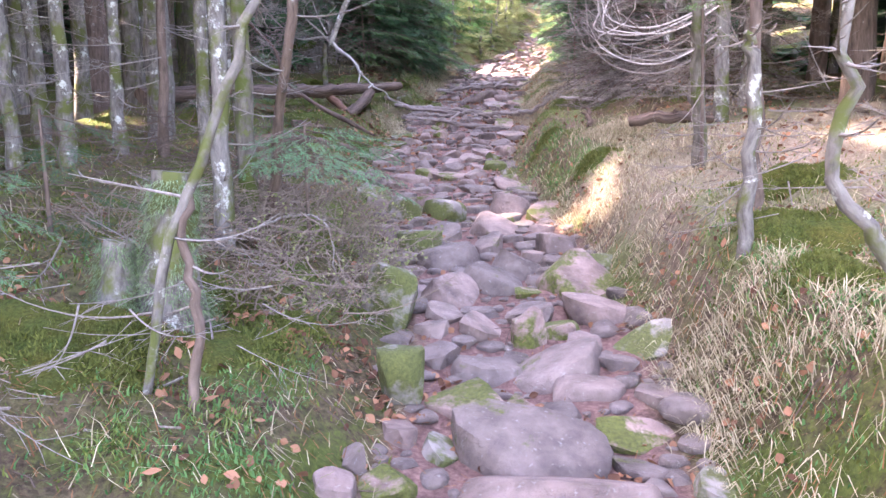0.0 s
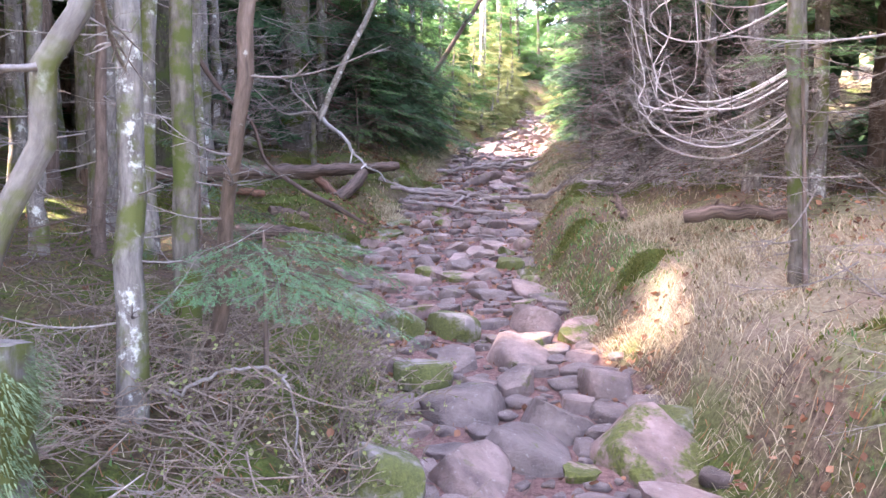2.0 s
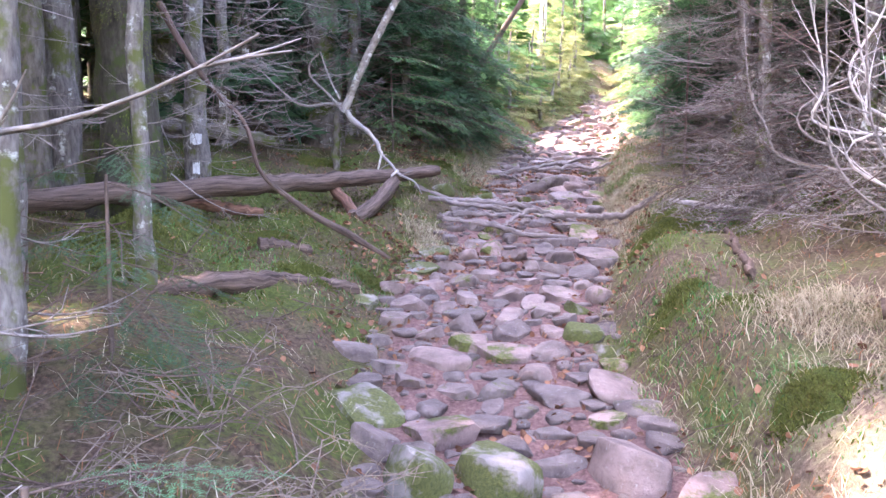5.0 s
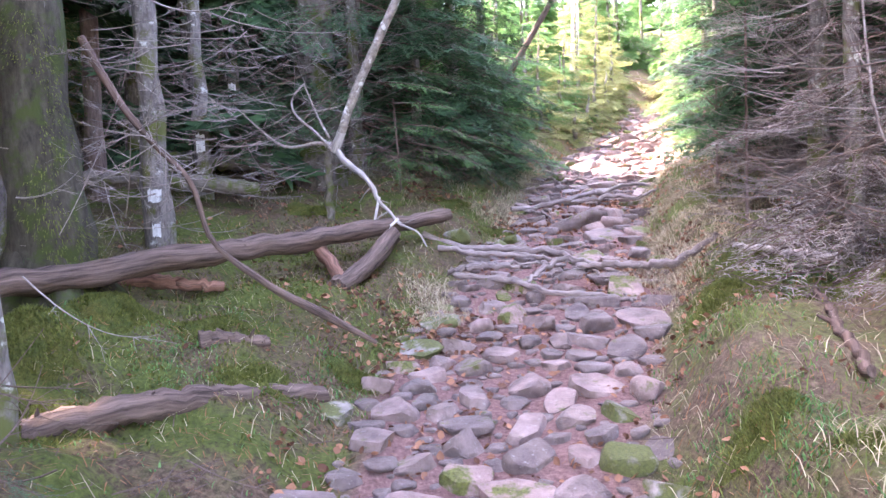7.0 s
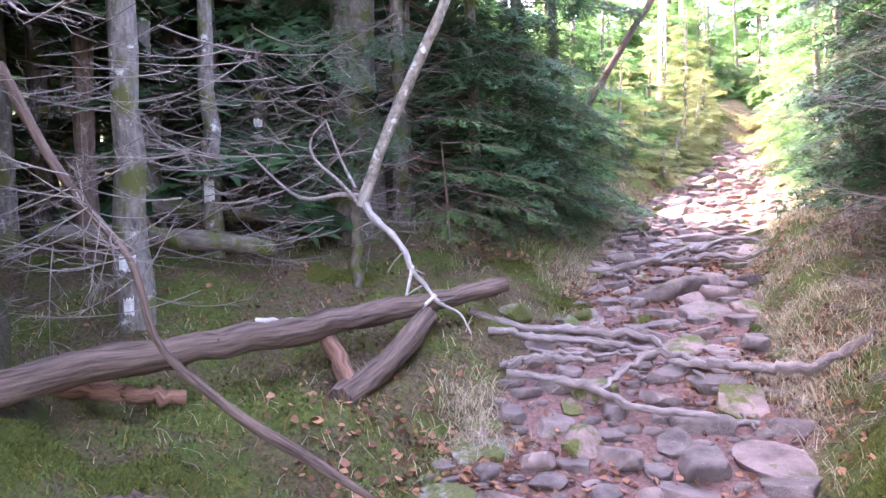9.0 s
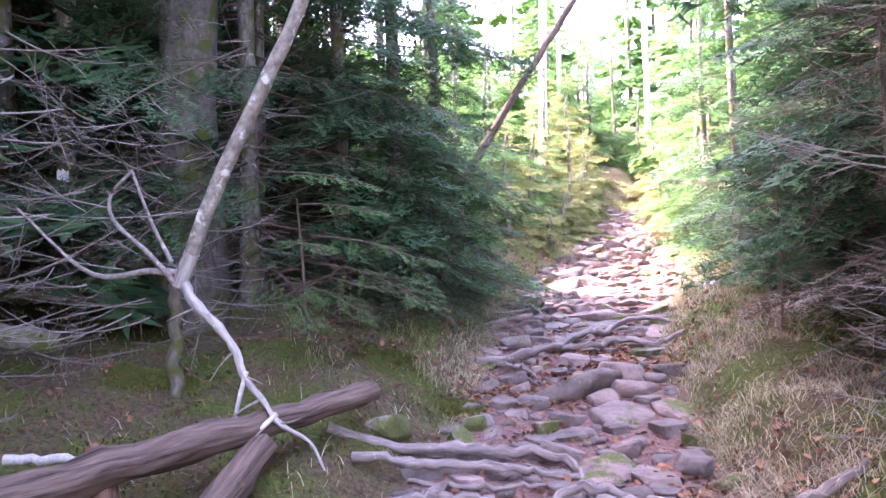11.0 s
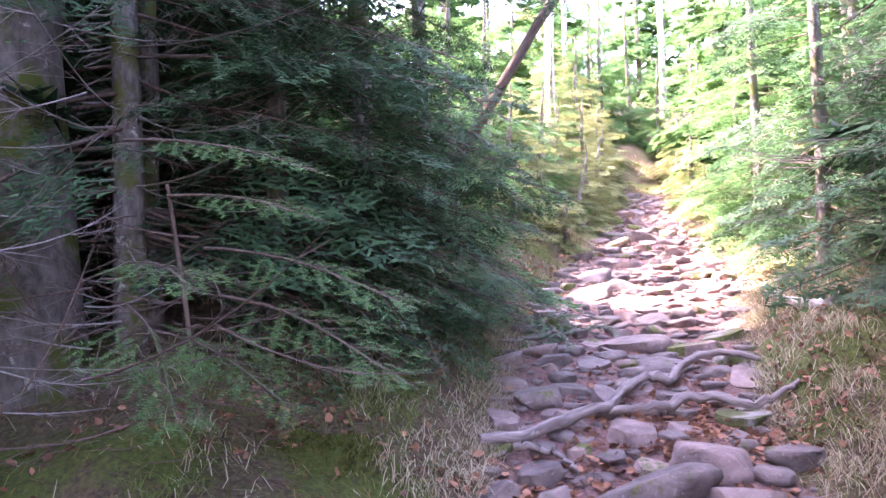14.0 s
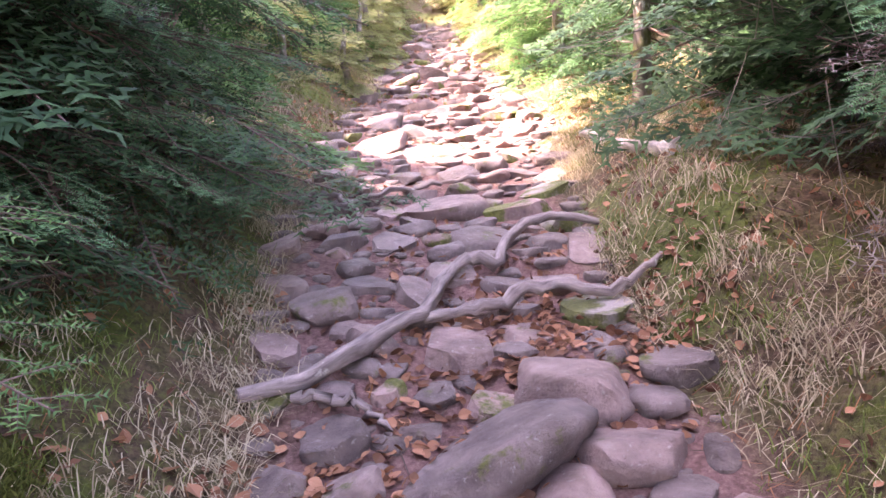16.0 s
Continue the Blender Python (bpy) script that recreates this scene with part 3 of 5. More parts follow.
# right side trunks
bare_tree([on(1.22, 3.38, -.05), (1.23, 3.38, 1.45), (1.22, 3.37, 1.74), (1.18, 3.36, 1.82)], [.03, .028, .026, .012], BARK_GREY, "broken pale barkless snag", 5, .3, "dead_snag")
bare_tree([on(1.47, 3.9, -.05), (1.45, 3.9, 1.6), (1.40, 3.9, 2.6), (1.4, 3.9, 4.5)], [.032, .028, .026, .018], BARK_BROWN, "thin spruce trunk with peeling reddish bark", 14, .6)
bare_tree([on(1.60, 5.12, -.05), (1.57, 5.1, 1.8), (1.52, 5.07, 2.5), (1.4, 5.07, 5)], [.045, .036, .034, .02], BARK_MOSSY, "slim lichened trunk with a mossy foot", 16, .7)
bare_tree([on(1.16, 1.88, -.05), (.97, 1.9, 1.18), (.89, 1.9, 1.28), (.82, 1.9, 1.39), (.84, 1.9, 1.49), (.83, 1.9, 1.60), (.83, 1.9, 1.74), (.9, 1.95, 2.6)], [.02, .016, .015, .01], BARK_GREY, "thin sinuous grey sapling trunk", 3, .3)

# ---- conifers ----
# trees out in the sun get brighter needles, part of their sunlight being colour
fir((-1.7, 12.85), 9.0, 1.9, HI, NEEDLE_DARK, "dark green spruce with drooping branches over the trail edge", .07, 190, 60, .06, boughs=True, clear=lambda p: p[1] < 12.4 and p[0] > -1.9 and p[2] < 3.7)
fir((-.75, 14.0), 9.0, 1.45, HI, NEEDLE_DARK, "dense dark green spruce beside the trail", .04, 165, 20, .06, boughs=True)
fir((-1.1, 13.3), 7.0, 1.3, MID, NEEDLE_DARK, "dark spruce among drooping boughs", .1, 140, 0, .05)
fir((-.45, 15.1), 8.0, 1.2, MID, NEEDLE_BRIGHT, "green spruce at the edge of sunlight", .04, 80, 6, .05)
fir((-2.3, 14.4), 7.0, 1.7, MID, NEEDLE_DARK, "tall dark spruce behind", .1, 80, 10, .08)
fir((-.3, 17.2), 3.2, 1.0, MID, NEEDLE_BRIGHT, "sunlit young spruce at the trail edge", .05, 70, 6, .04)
fir((2.0, 9.9), 5.0, 1.35, MID, NEEDLE_DARK, "spruce with bare grey lower twigs", .42, 60, 90, .06)
fir((2.35, 11.6), 7.5, 1.2, MID, NEEDLE_DARK, "dark spruce beside the trail with dead twigs", .12, 130, 70, .06)
fir((2.75, 12.6), 6.5, 1.2, MID, NEEDLE_DARK, "dark spruce crowding the grassy bank", .1, 120, 0, .06)
fir((2.95, 13.9), 7.0, 1.3, MID, NEEDLE_DARK, "dark green spruce above the grassy bank", .08, 120, 50, .06)
fir((2.7, 15.6), 5.0, 1.2, MID, NEEDLE_DARK, "dark green spruce on the bank", .08, 90, 12, .05)
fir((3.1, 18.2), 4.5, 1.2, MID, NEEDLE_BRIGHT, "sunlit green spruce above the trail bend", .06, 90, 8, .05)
fir((2.3, 7.4), 5.0, 1.3, MID, NEEDLE_DARK, "spruce with a mass of bare grey twigs", .55, 40, 90, .06)
fir((.35, 18.4), 1.9, .9, MID, NEEDLE_YELLOW, "low yellow-green spruce shrub in sunlight", .02, 60, 4, .03)
fir((.1, 19.8), 3.4, 1.1, MID, NEEDLE_BRIGHT, "bright green spruce in the clearing", .03, 80, 4, .04)
fir((1.6, 21.6), 1.5, .8, MID, NEEDLE_YELLOW, "yellow-green low brush beside the trail bend", .02, 55, 4, .03)
fir((2.3, 25.6), 3.0, 1.1, MID, NEEDLE_BRIGHT, "young spruce above the trail bend", .02, 70, 4, .04)
fir((3.6, 20.4), 2.2, 1.0, MID, NEEDLE_BRIGHT, "young bright spruce on the sunny bank", .02, 60, 4, .04)
fir((.9, 20.6), 1.8, .8, MID, NEEDLE_YELLOW, "low yellow-green young spruce in sunlight", .02, 60, 4, .03)
fir((1.3, 23.2), 2.4, 1.0, MID, NEEDLE_YELLOW, "yellow-green sunlit young spruce", .02, 60, 4, .03)
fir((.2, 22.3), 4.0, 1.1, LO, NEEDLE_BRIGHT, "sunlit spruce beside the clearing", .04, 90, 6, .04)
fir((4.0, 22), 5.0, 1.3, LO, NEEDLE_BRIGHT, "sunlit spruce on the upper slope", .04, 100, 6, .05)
# young growth that closes the view above the bend
for x, y, h, sp, nd in ((1.9, 24.6, 2.2, 1.0, 1), (2.5, 25.4, 3.4, 1.1, 0), (3.2, 26.2, 4.2, 1.2, 0), (3.5, 24.8, 2.0, .9, 0), (4.1, 24.0, 3.2, 1.1, 0), (1.5, 26.2, 4.4, 1.3, 0), (2.7, 28.0, 5.4, 1.4, 0), (4.6, 26.4, 4.8, 1.3, 0), (.7, 24.9, 3.2, 1.1, 1), (3.9, 21.6, 2.6, 1.1, 0), (3.5, 19.3, 2.6, 1.1, 0), (2.1, 23.4, 1.0, .7, 1), (3.4, 23.0, 1.1, .7, 1), (.95, 18.4, .7, .45, 1), (1.25, 19.3, .8, .5, 1), (1.45, 20.2, .9, .55, 1), (1.75, 21.1, .8, .5, 1), (2.0, 22.3, .9, .55, 1), (2.95, 19.8, .8, .5, 1), (3.15, 21.2, .9, .55, 1), (.75, 19.4, 1.3, .7, 0), (1.2, 21.4, 1.5, .8, 0)):
    fir((x, y), h, sp, MID, NEEDLE_YELLOW if nd else NEEDLE_BRIGHT, "yellow-green young spruce above the trail bend" if nd else "pale green sunlit young spruce above the bend", .02, 75, 4, .04, gap=False)
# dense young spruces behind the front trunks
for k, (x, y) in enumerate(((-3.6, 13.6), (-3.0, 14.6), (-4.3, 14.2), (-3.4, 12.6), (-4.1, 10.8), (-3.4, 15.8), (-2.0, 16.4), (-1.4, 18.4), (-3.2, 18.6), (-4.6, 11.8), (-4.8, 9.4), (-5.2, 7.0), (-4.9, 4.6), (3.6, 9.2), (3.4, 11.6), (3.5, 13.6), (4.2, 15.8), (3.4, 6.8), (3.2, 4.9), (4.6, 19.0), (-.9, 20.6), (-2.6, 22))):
    # needles switch to the lighter colour past y 17, painting in the sunlight
    fir((x, y), rng.uniform(5, 7), rng.uniform(1.3, 1.8), LO, NEEDLE_DARK if y < 17 else NEEDLE_BRIGHT, "dark spruce in the dense forest" if y < 17 else "spruce at the forest edge with sunlit needle colour", .12 if y > 12 else .3, 60, 14, .07)
# far spruces in two needle tones; the bright one has sunlight in its colour
far = [fir((60 + 9 * k, 60), 7.5, 1.9, FAR, (NEEDLE_BRIGHT, NEEDLE_DARK)[k % 2], ("green spruce on the upper slope with sunlit needle colour", "dark spruce in the forest")[k % 2], .04, 55, 0, gap=False) for k in range(4)]
spots = []
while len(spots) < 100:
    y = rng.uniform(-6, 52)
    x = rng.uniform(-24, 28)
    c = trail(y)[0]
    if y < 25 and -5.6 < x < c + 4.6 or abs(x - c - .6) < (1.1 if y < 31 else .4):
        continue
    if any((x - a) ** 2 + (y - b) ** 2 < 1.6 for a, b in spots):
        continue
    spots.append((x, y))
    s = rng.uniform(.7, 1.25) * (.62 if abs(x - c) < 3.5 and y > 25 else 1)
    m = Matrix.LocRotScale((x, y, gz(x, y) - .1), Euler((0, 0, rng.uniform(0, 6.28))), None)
    # past y 20 the bright-needled source, sunlight painted by choice of colour
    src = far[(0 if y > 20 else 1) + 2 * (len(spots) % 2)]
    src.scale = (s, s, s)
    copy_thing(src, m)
for src, (x, y) in zip(far, ((8.2, 28), (-6.5, 12), (-1.2, 30), (7.5, 11))):
    src.scale = (1, 1, 1)
    src.location = (x, y, gz(x, y) - .1)
for x, y, h in ((2.35, 8.5, 4.5), (2.3, 10.7, 4.0), (2.7, 12.3, 4.0), (2.6, 7.0, 4.5), (1.95, 9.2, 3.2)):
    fir((x, y), h, 1.15, TWIGGY, NEEDLE_GREYED, "half-dead spruce with brown-grey needles", .06, 60, 26, .05)
for k in range(20):
    y = rng.uniform(31, 46)
    x = trail(y)[0] + rng.uniform(-5.0, 3.5)
    src = far[2 * (k % 2)]
    s = rng.uniform(.65, 1.15)
    src.scale = (s, s, s)
    copy_thing(src, Matrix.LocRotScale((x, y, gz(x, y) - .1), Euler((0, 0, rng.uniform(0, 6.28))), None))
    src.scale = (1, 1, 1)

# ---- fallen wood, snags, undergrowth ----
def log(pts, radii, material, label, name="fallen_log", sides=16, rough=.11, stubs=3, steps=36):
    pts = np.asarray(pts, float)
    t = thing(name, pts[0], label, "log", "fallen wood")
    s = Soup()
    p = spline(pts - pts[0], steps)
    p[1:-1] += rng.normal(0, .006, (steps - 2, 3))
    tube(s, p, radii, sides, rough)
    piece("stem", s, material, t)
    for _ in range(stubs):
        i = rng.integers(2, steps - 2)
        d = rng.normal(0, 1, 3) * (1, 1, .5) + (0, 0, .8)
        d /= np.linalg.norm(d)
        st = Soup()
        tube(st, np.array([p[i], p[i] + d * .06, p[i] + d * .09]), [.014, .01, .004], 6, .1)
        piece("stub", st, material, t)
    return t


log([(-2.75, 7.55, 1.75), (-2.1, 8.75, 1.80), (-1.3, 9.95, 1.86), (-.55, 11.15, 1.95)], [.068, .072, .068, .056], LOG_WOOD, "long weathered fallen spruce log across the bank")
log([on(-1.8, 7.28, .0), on(-1.37, 7.63, .025), on(-.88, 8.24, .01)], [.06, .062, .05], LOG_WOOD, "short rotting log on mossy ground")
log([on(-1.5, 8.25, .02), on(-1.2, 8.4, .04)], [.05, .045, .03], LOG_WOOD, "rotten bark-covered log stub", stubs=1)
log([on(-2.5, 8.9, .03), on(-1.75, 9.2, .04)], [.04, .045, .03], LOG_RED, "reddish decayed log lying in moss", stubs=1)
log([(-1.45, 10.1, 1.88), (-1.2, 9.75, 1.68), on(-1.05, 9.5, .0)], [.05, .045, .045], LOG_RED, "split reddish decayed plank of wood", stubs=0, steps=10)
log([(-.88, 10.38, 1.84), (-1.0, 9.9, 1.64), on(-1.1, 9.45, .02)], [.06, .065, .07], LOG_WOOD, "leaning mossy log end below a fallen trunk", stubs=1, steps=10)
log([on(-1.9, 10.25, .12), (-1.3, 10.35, 1.82), (-.85, 10.65, 1.88)], [.02, .02, .015], TWIG_PALE, "pale stripped branch below a fallen log", sides=7, stubs=0)
log([on(-3.6, 10.6, .3), on(-2.9, 10.9, .25), on(-2.2, 11.2, .2)], [.07, .075, .06], BARK_MOSSY, "mossy fallen log among the trunks")
log([on(-3.4, 11.6, .35), on(-2.3, 12.0, .25)], [.08, .06], BARK_MOSSY, "moss-covered fallen trunk behind the trees")
log([(1.45, 6.32, 1.46), (1.72, 6.25, 1.49), (2.05, 6.2, 1.47)], [.04, .045, .03], LOG_WOOD, "rotten brown log half sunk in the bank", stubs=2, steps=14)
log([on(1.92, 13.75, .02), on(2.05, 14.5, .025), on(2.2, 15.5, .02)], [.03, .034, .026], BARK_DEAD, "pale weathered log on the grassy bank")
log([(1.25, 22.0, 4.02), (1.87, 22.0, 4.2)], [.09, .08], BARK_DEAD, "pale fallen log in the sunlit brush", stubs=1)
log([(2.45, 24.2, 4.4), (3.05, 24.3, 4.5)], [.09, .08], BARK_DEAD, "pale fallen log above the trail bend", stubs=1)
log([on(1.4, 7.6, .05), on(1.55, 8.6, .08)], [.025, .02], LOG_WOOD, "dead branch on needle litter", sides=7, stubs=1)
log([on(2.0, 9.3, .06), on(1.45, 9.8, .07)], [.022, .018], TWIG_PALE, "pale dead stick on the bank", sides=7, stubs=0)

# the leaning dead birch and its post
birch = thing("leaning_birch", (-1.38, 10.9, gz(-1.38, 10.9)), "leaning dead birch with pale peeling bark", "tree")
bo = np.array(birch.location)


def limb(parent, o, pts, radii, material, name="limb", sides=9, rough=.06, steps=18, label=""):
    s = Soup()
    tube(s, spline(np.asarray(pts, float) - o, steps), radii, sides, rough)
    return piece(name, s, material, parent, label)


limb(birch, bo, [(-1.43, 10.9, 2.50), (-1.27, 10.85, 2.87), (-1.05, 10.8, 3.29), (-.84, 10.75, 3.66), (-.55, 10.7, 4.3)], [.034, .036, .035, .03], BARK_BIRCH, "trunk", 12, .1)
limb(birch, bo, [(-1.435, 10.9, 2.50), (-1.395, 10.89, 2.585), (-1.36, 10.875, 2.66)], [.0375, .039, .038], BARK_DEAD, "bare_patch", 12, .05, 8, "pale stripped wood")
limb(birch, bo, [(-1.43, 10.92, 2.55), (-1.33, 10.82, 2.42), (-1.2, 10.72, 2.33), (-1.08, 10.64, 2.21), (-1.03, 10.6, 2.1), (-.93, 10.53, 2.01), (-.84, 10.48, 1.91), (-.7, 10.41, 1.85), (-.63, 10.37, 1.74)], [.027, .022, .016, .011, .004], BARK_DEAD, "limb", 9, .16, 34)
for px, py, pz, dx, dz in ((-1.2, 10.72, 2.33, .12, -.1), (-1.08, 10.64, 2.21, -.1, -.13), (-1.03, 10.6, 2.1, .1, -.03), (-.84, 10.48, 1.91, .12, .04), (-.93, 10.53, 2.01, -.13, -.08), (-1.3, 10.8, 2.4, -.14, -.06)):
    limb(birch, bo, [(px, py, pz), (px + .5 * dx, py - .03, pz + .4 * dz), (px + dx, py - .05, pz + dz)], [.007, .005, .002], TWIG_GREY, "twig", 5, .1, 8)
limb(birch, bo, [(-1.42, 10.9, 2.56), (-1.58, 10.9, 2.58), (-1.88, 10.9, 2.58), (-2.27, 10.95, 2.91)], [.022, .016, .011, .005], TWIG_GREY)
limb(birch, bo, [(-1.45, 10.88, 2.52), (-1.58, 10.88, 2.67), (-1.74, 10.88, 2.82), (-1.76, 10.88, 2.95), (-1.66, 10.9, 3.07)], [.014, .011, .009, .007], TWIG_GREY)
limb(birch, bo, [(-1.66, 10.9, 3.07), (-1.57, 10.9, 2.82), (-1.47, 10.9, 2.62)], [.006, .009, .011], TWIG_GREY)
limb(birch, bo, [(-1.02, 10.6, 2.12), (-1.04, 10.56, 2.0), (-1.06, 10.55, 1.92)], [.012, .01, .006], TWIG_PALE)
limb(birch, bo, [(-.86, 10.5, 1.95), (-.95, 10.42, 1.85), (-.97, 10.4, 1.72)], [.012, .01, .005], TWIG_PALE)
bare_tree([on(-1.57, 11.15, -.1), (-1.56, 11.15, 2.2), (-1.55, 11.12, 2.52)], [.036, .034, .03], BARK_MOSSY, "short mossy snag post below a leaning birch", 0, .2, "snag")

# the long dead branch that hangs over the bank
hang = thing("fallen_branch", on(-.79, 8.94), "long dead forked branch fallen over the bank", "branch", "fallen wood")
ho = np.array(hang.location)
limb(hang, ho, [(-2.39, 8.9, 3.12), (-2.18, 8.9, 2.74), (-1.98, 8.88, 2.49), (-1.76, 8.85, 2.26), (-1.65, 8.85, 1.92), (-1.32, 8.82, 1.66), (-1.02, 8.8, 1.5), (-.72, 8.8, 1.33)], [.026, .022, .02, .016, .016, .022, .028, .012], LOG_WOOD, "stem", 8, .08, 30)
tw = Soup()
for k in range(26):
    f = rng.uniform(0, 1)
    o = np.array([-2.05 + .35 * f, 8.86, 2.6 - .4 * f]) - ho
    dead_branch(tw, o, (rng.uniform(-1, .6), rng.uniform(-.6, .2), rng.uniform(-.6, .4)), rng.uniform(.2, .5), .004, .1, 6, 3)
tagged(piece("twigs", tw, TWIG_GREY, hang), kind="stuff")

# dead spruce with long arching bare branches over the bank
arch = thing("dead_spruce", on(2.15, 6.3, -.1), "dead spruce with long pale arching bare branches", "tree")
ao = np.array(arch.location)
limb(arch, ao, [(2.15, 6.3, ao[2]), (2.12, 6.3, 2.6), (2.1, 6.35, 5.5)], [.06, .05, .03], BARK_GREY, "trunk", 9, .06)
for k in range(10):
    u = k / 9
    x0, z0 = .92 + .45 * rng.uniform(0, 1) ** 2 + .2 * u, 2.4 + rng.uniform(0, .8)
    yy, dz = 5.7 + 1.3 * rng.uniform(0, 1), .9 * u * rng.uniform(.2, 1)
    line = [(2.12, 6.3, 2.05 + dz), (1.85, .5 * (6.3 + yy), 1.90 + dz), (1.55, yy, 1.80 + dz), (1.28 + rng.normal(0, .03), yy, 1.84 + dz), (1.10 + .15 * u, yy, 1.98 + dz), (x0 + .07, yy - .03, 2.2 + dz), (x0, yy - .05, max(z0, 2.45 + dz))]
    arc = limb(arch, ao, line, [.008, .0065, .0055, .005, .004, .002], TWIG_PALE if k % 2 else TWIG_GREY, "branch", 5, .05, 24)
    side = Soup()
    for p in spline(np.array(line) - ao, 14)[3:]:
        dead_branch(side, p, (rng.normal(-.3, .4), rng.normal(0, .5), rng.uniform(.2, 1)), rng.uniform(.1, .3), .0028, .1, 3, 3)
    tagged(piece("side_twigs", side, TWIG_PALE if k % 2 else TWIG_GREY, arc), kind="stuff")
tw = Soup()
for k in range(90):
    o = np.array([rng.uniform(1.0, 2.1), rng.uniform(5.8, 7.2), rng.uniform(1.8, 3.2)]) - ao
    dead_branch(tw, o, (rng.uniform(-1, .4), rng.uniform(-.8, .5), rng.uniform(-.3, .7)), rng.uniform(.3, .8), .003, .25, 5, 3)
tagged(piece("twigs", tw, TWIG_BROWN, arch), kind="stuff")

# thickets of bare twigs on the high side
def thicket(name, x0, x1, y0, y1, z0, z1, n, material, label, size=.8):
    t = thing(name, on((x0 + x1) / 2, (y0 + y1) / 2), label, "brush")
    o = np.array(t.location)
    s = Soup()
    for k in range(n):
        if k and k <= min(36, n // 2):
            piece("branch", s, material, t)
            s = Soup()
        x, y = rng.uniform(x0, x1), rng.uniform(y0, y1)
        p = np.array([x, y, gz(x, y) + rng.uniform(z0, z1)])
        dead_branch(s, p - o, (rng.normal(-.2, .7), rng.normal(-.2, .6), rng.uniform(-.35, .3)), size * rng.uniform(.4, 1.1), rng.uniform(.0024, .0055), rng.uniform(0, .35), 6, 3)
    tagged(piece("twigs", s, material, t), kind="stuff")
    return t


thicket("twig_thicket", 1.45, 2.6, 8.2, 10.2, .5, 2.4, 150, TWIG_GREY, "tangled thicket of bare grey spruce twigs")
thicket("twig_thicket", 1.6, 2.6, 10.4, 12.6, .3, 2.0, 90, TWIG_BROWN, "tangled bare lower twigs of spruces")
thicket("twig_thicket", 1.9, 2.8, 12.6, 14.2, .3, 1.6, 70, TWIG_GREY, "bare grey twigs above the grassy bank")
thicket("brush_pile", -1.35, -.3, 3.4, 5.0, .02, .25, 120, TWIG_SHRUB, "low tangle of brown dead twigs beside the trail", .5)


def shrub_bush(x, y, tall, stems, leaves, label):
    """A low wiry bush: many arching stems with side twigs and a few small leaves."""
    t = thing("shrub", on(x, y, -.02), label, "shrub", "wiry shrubs")
    lv = Soup()
    for _ in range(stems):
        a, out = rng.uniform(0, 2 * np.pi), rng.uniform(.15, 1.0)
        d = np.array([math.cos(a) * out, math.sin(a) * out, 1.0])
        d *= tall * rng.uniform(.6, 1.15) / np.linalg.norm(d)
        q = np.linspace(0, 1, 7)[:, None]
        foot = np.array([math.cos(a), math.sin(a), 0]) * rng.uniform(0, .12)
        p = foot + d * q + np.array([math.cos(a), math.sin(a), -.7]) * tall * .35 * q * q + rng.normal(0, .012, (7, 3)) * q
        st = Soup()
        tube(st, p, [.0042, .003, .0016], 4, cap=False)
        for _ in range(9):
            o = p[rng.integers(2, 7)]
            e = rng.normal(0, 1, 3) * (1, 1, .55)
            e *= rng.uniform(.06, .16) / (np.linalg.norm(e) + .1)
            tube(st, np.array([o, o + e * .5 + rng.normal(0, .006, 3), o + e]), [.002, .0016, .001], 3, cap=False)
            for _ in range(leaves):
                lm = LEAVES[rng.integers(8)]
                m = np.array(Euler((rng.normal(0, .7), rng.normal(0, .7), rng.uniform(0, 6.3))).to_matrix()) * rng.uniform(.012, .024)
                lv.add(lm.v[0] @ m.T + o + e * rng.uniform(.3, 1), lm.f[4][0])
        piece("stem", st, TWIG_SHRUB, t)
    if lv.n:
        tagged(piece("leaves", lv, NEEDLE_YELLOW, t, "small yellow-green leaves", smoothed=False), kind="stuff")


def leaf_mesh():
    s = Soup()
    u = np.linspace(0, 1, 5)
    wid = np.array([.02, .3, .38, .24, .0])
    c = rng.uniform(.1, .4)
    v = []
    for k in range(5):
        for sg in (-1, 0, 1):
            v.append((u[k] - .5, sg * wid[k], abs(sg) * c * wid[k] + .12 * (u[k] - .5) ** 2 * rng.uniform(.2, 2)))
    s.add(v, [(3 * k + j, 3 * k + j + 1, 3 * k + j + 4, 3 * k + j + 3) for k in range(4) for j in range(2)])
    return s


LEAVES = [leaf_mesh() for _ in range(8)]


for x, y, tall, stems, leaves in ((-.38, 3.95, .3, 14, 2), (-.55, 3.75, .32, 14, 1), (-.42, 4.3, .34, 16, 2), (-.75, 3.95, .36, 16, 1), (-.95, 4.2, .36, 16, 1), (-.62, 4.65, .38, 16, 1), (-.4, 4.75, .34, 14, 2), (-1.2, 4.0, .36, 14, 0),
                                  (-1.0, 4.7, .4, 16, 0), (-.5, 5.15, .36, 14, 1), (-.85, 5.2, .4, 14, 0), (-1.4, 4.5, .4, 14, 0), (-1.25, 3.5, .3, 12, 0), (-.85, 3.45, .26, 12, 0), (-1.3, 5.4, .4, 12, 0), (-.62, 5.7, .32, 12, 0), (-1.0, 6.0, .36, 12, 0), (-1.6, 3.9, .34, 12, 0), (-.6, 3.35, .2, 10, 1), (-1.7, 5.2, .4, 12, 0)):
    shrub_bush(x, y, tall, stems, leaves, "wiry brown shrub with small yellow-green leaves" if leaves else "wiry leafless brown shrub beside the trail")
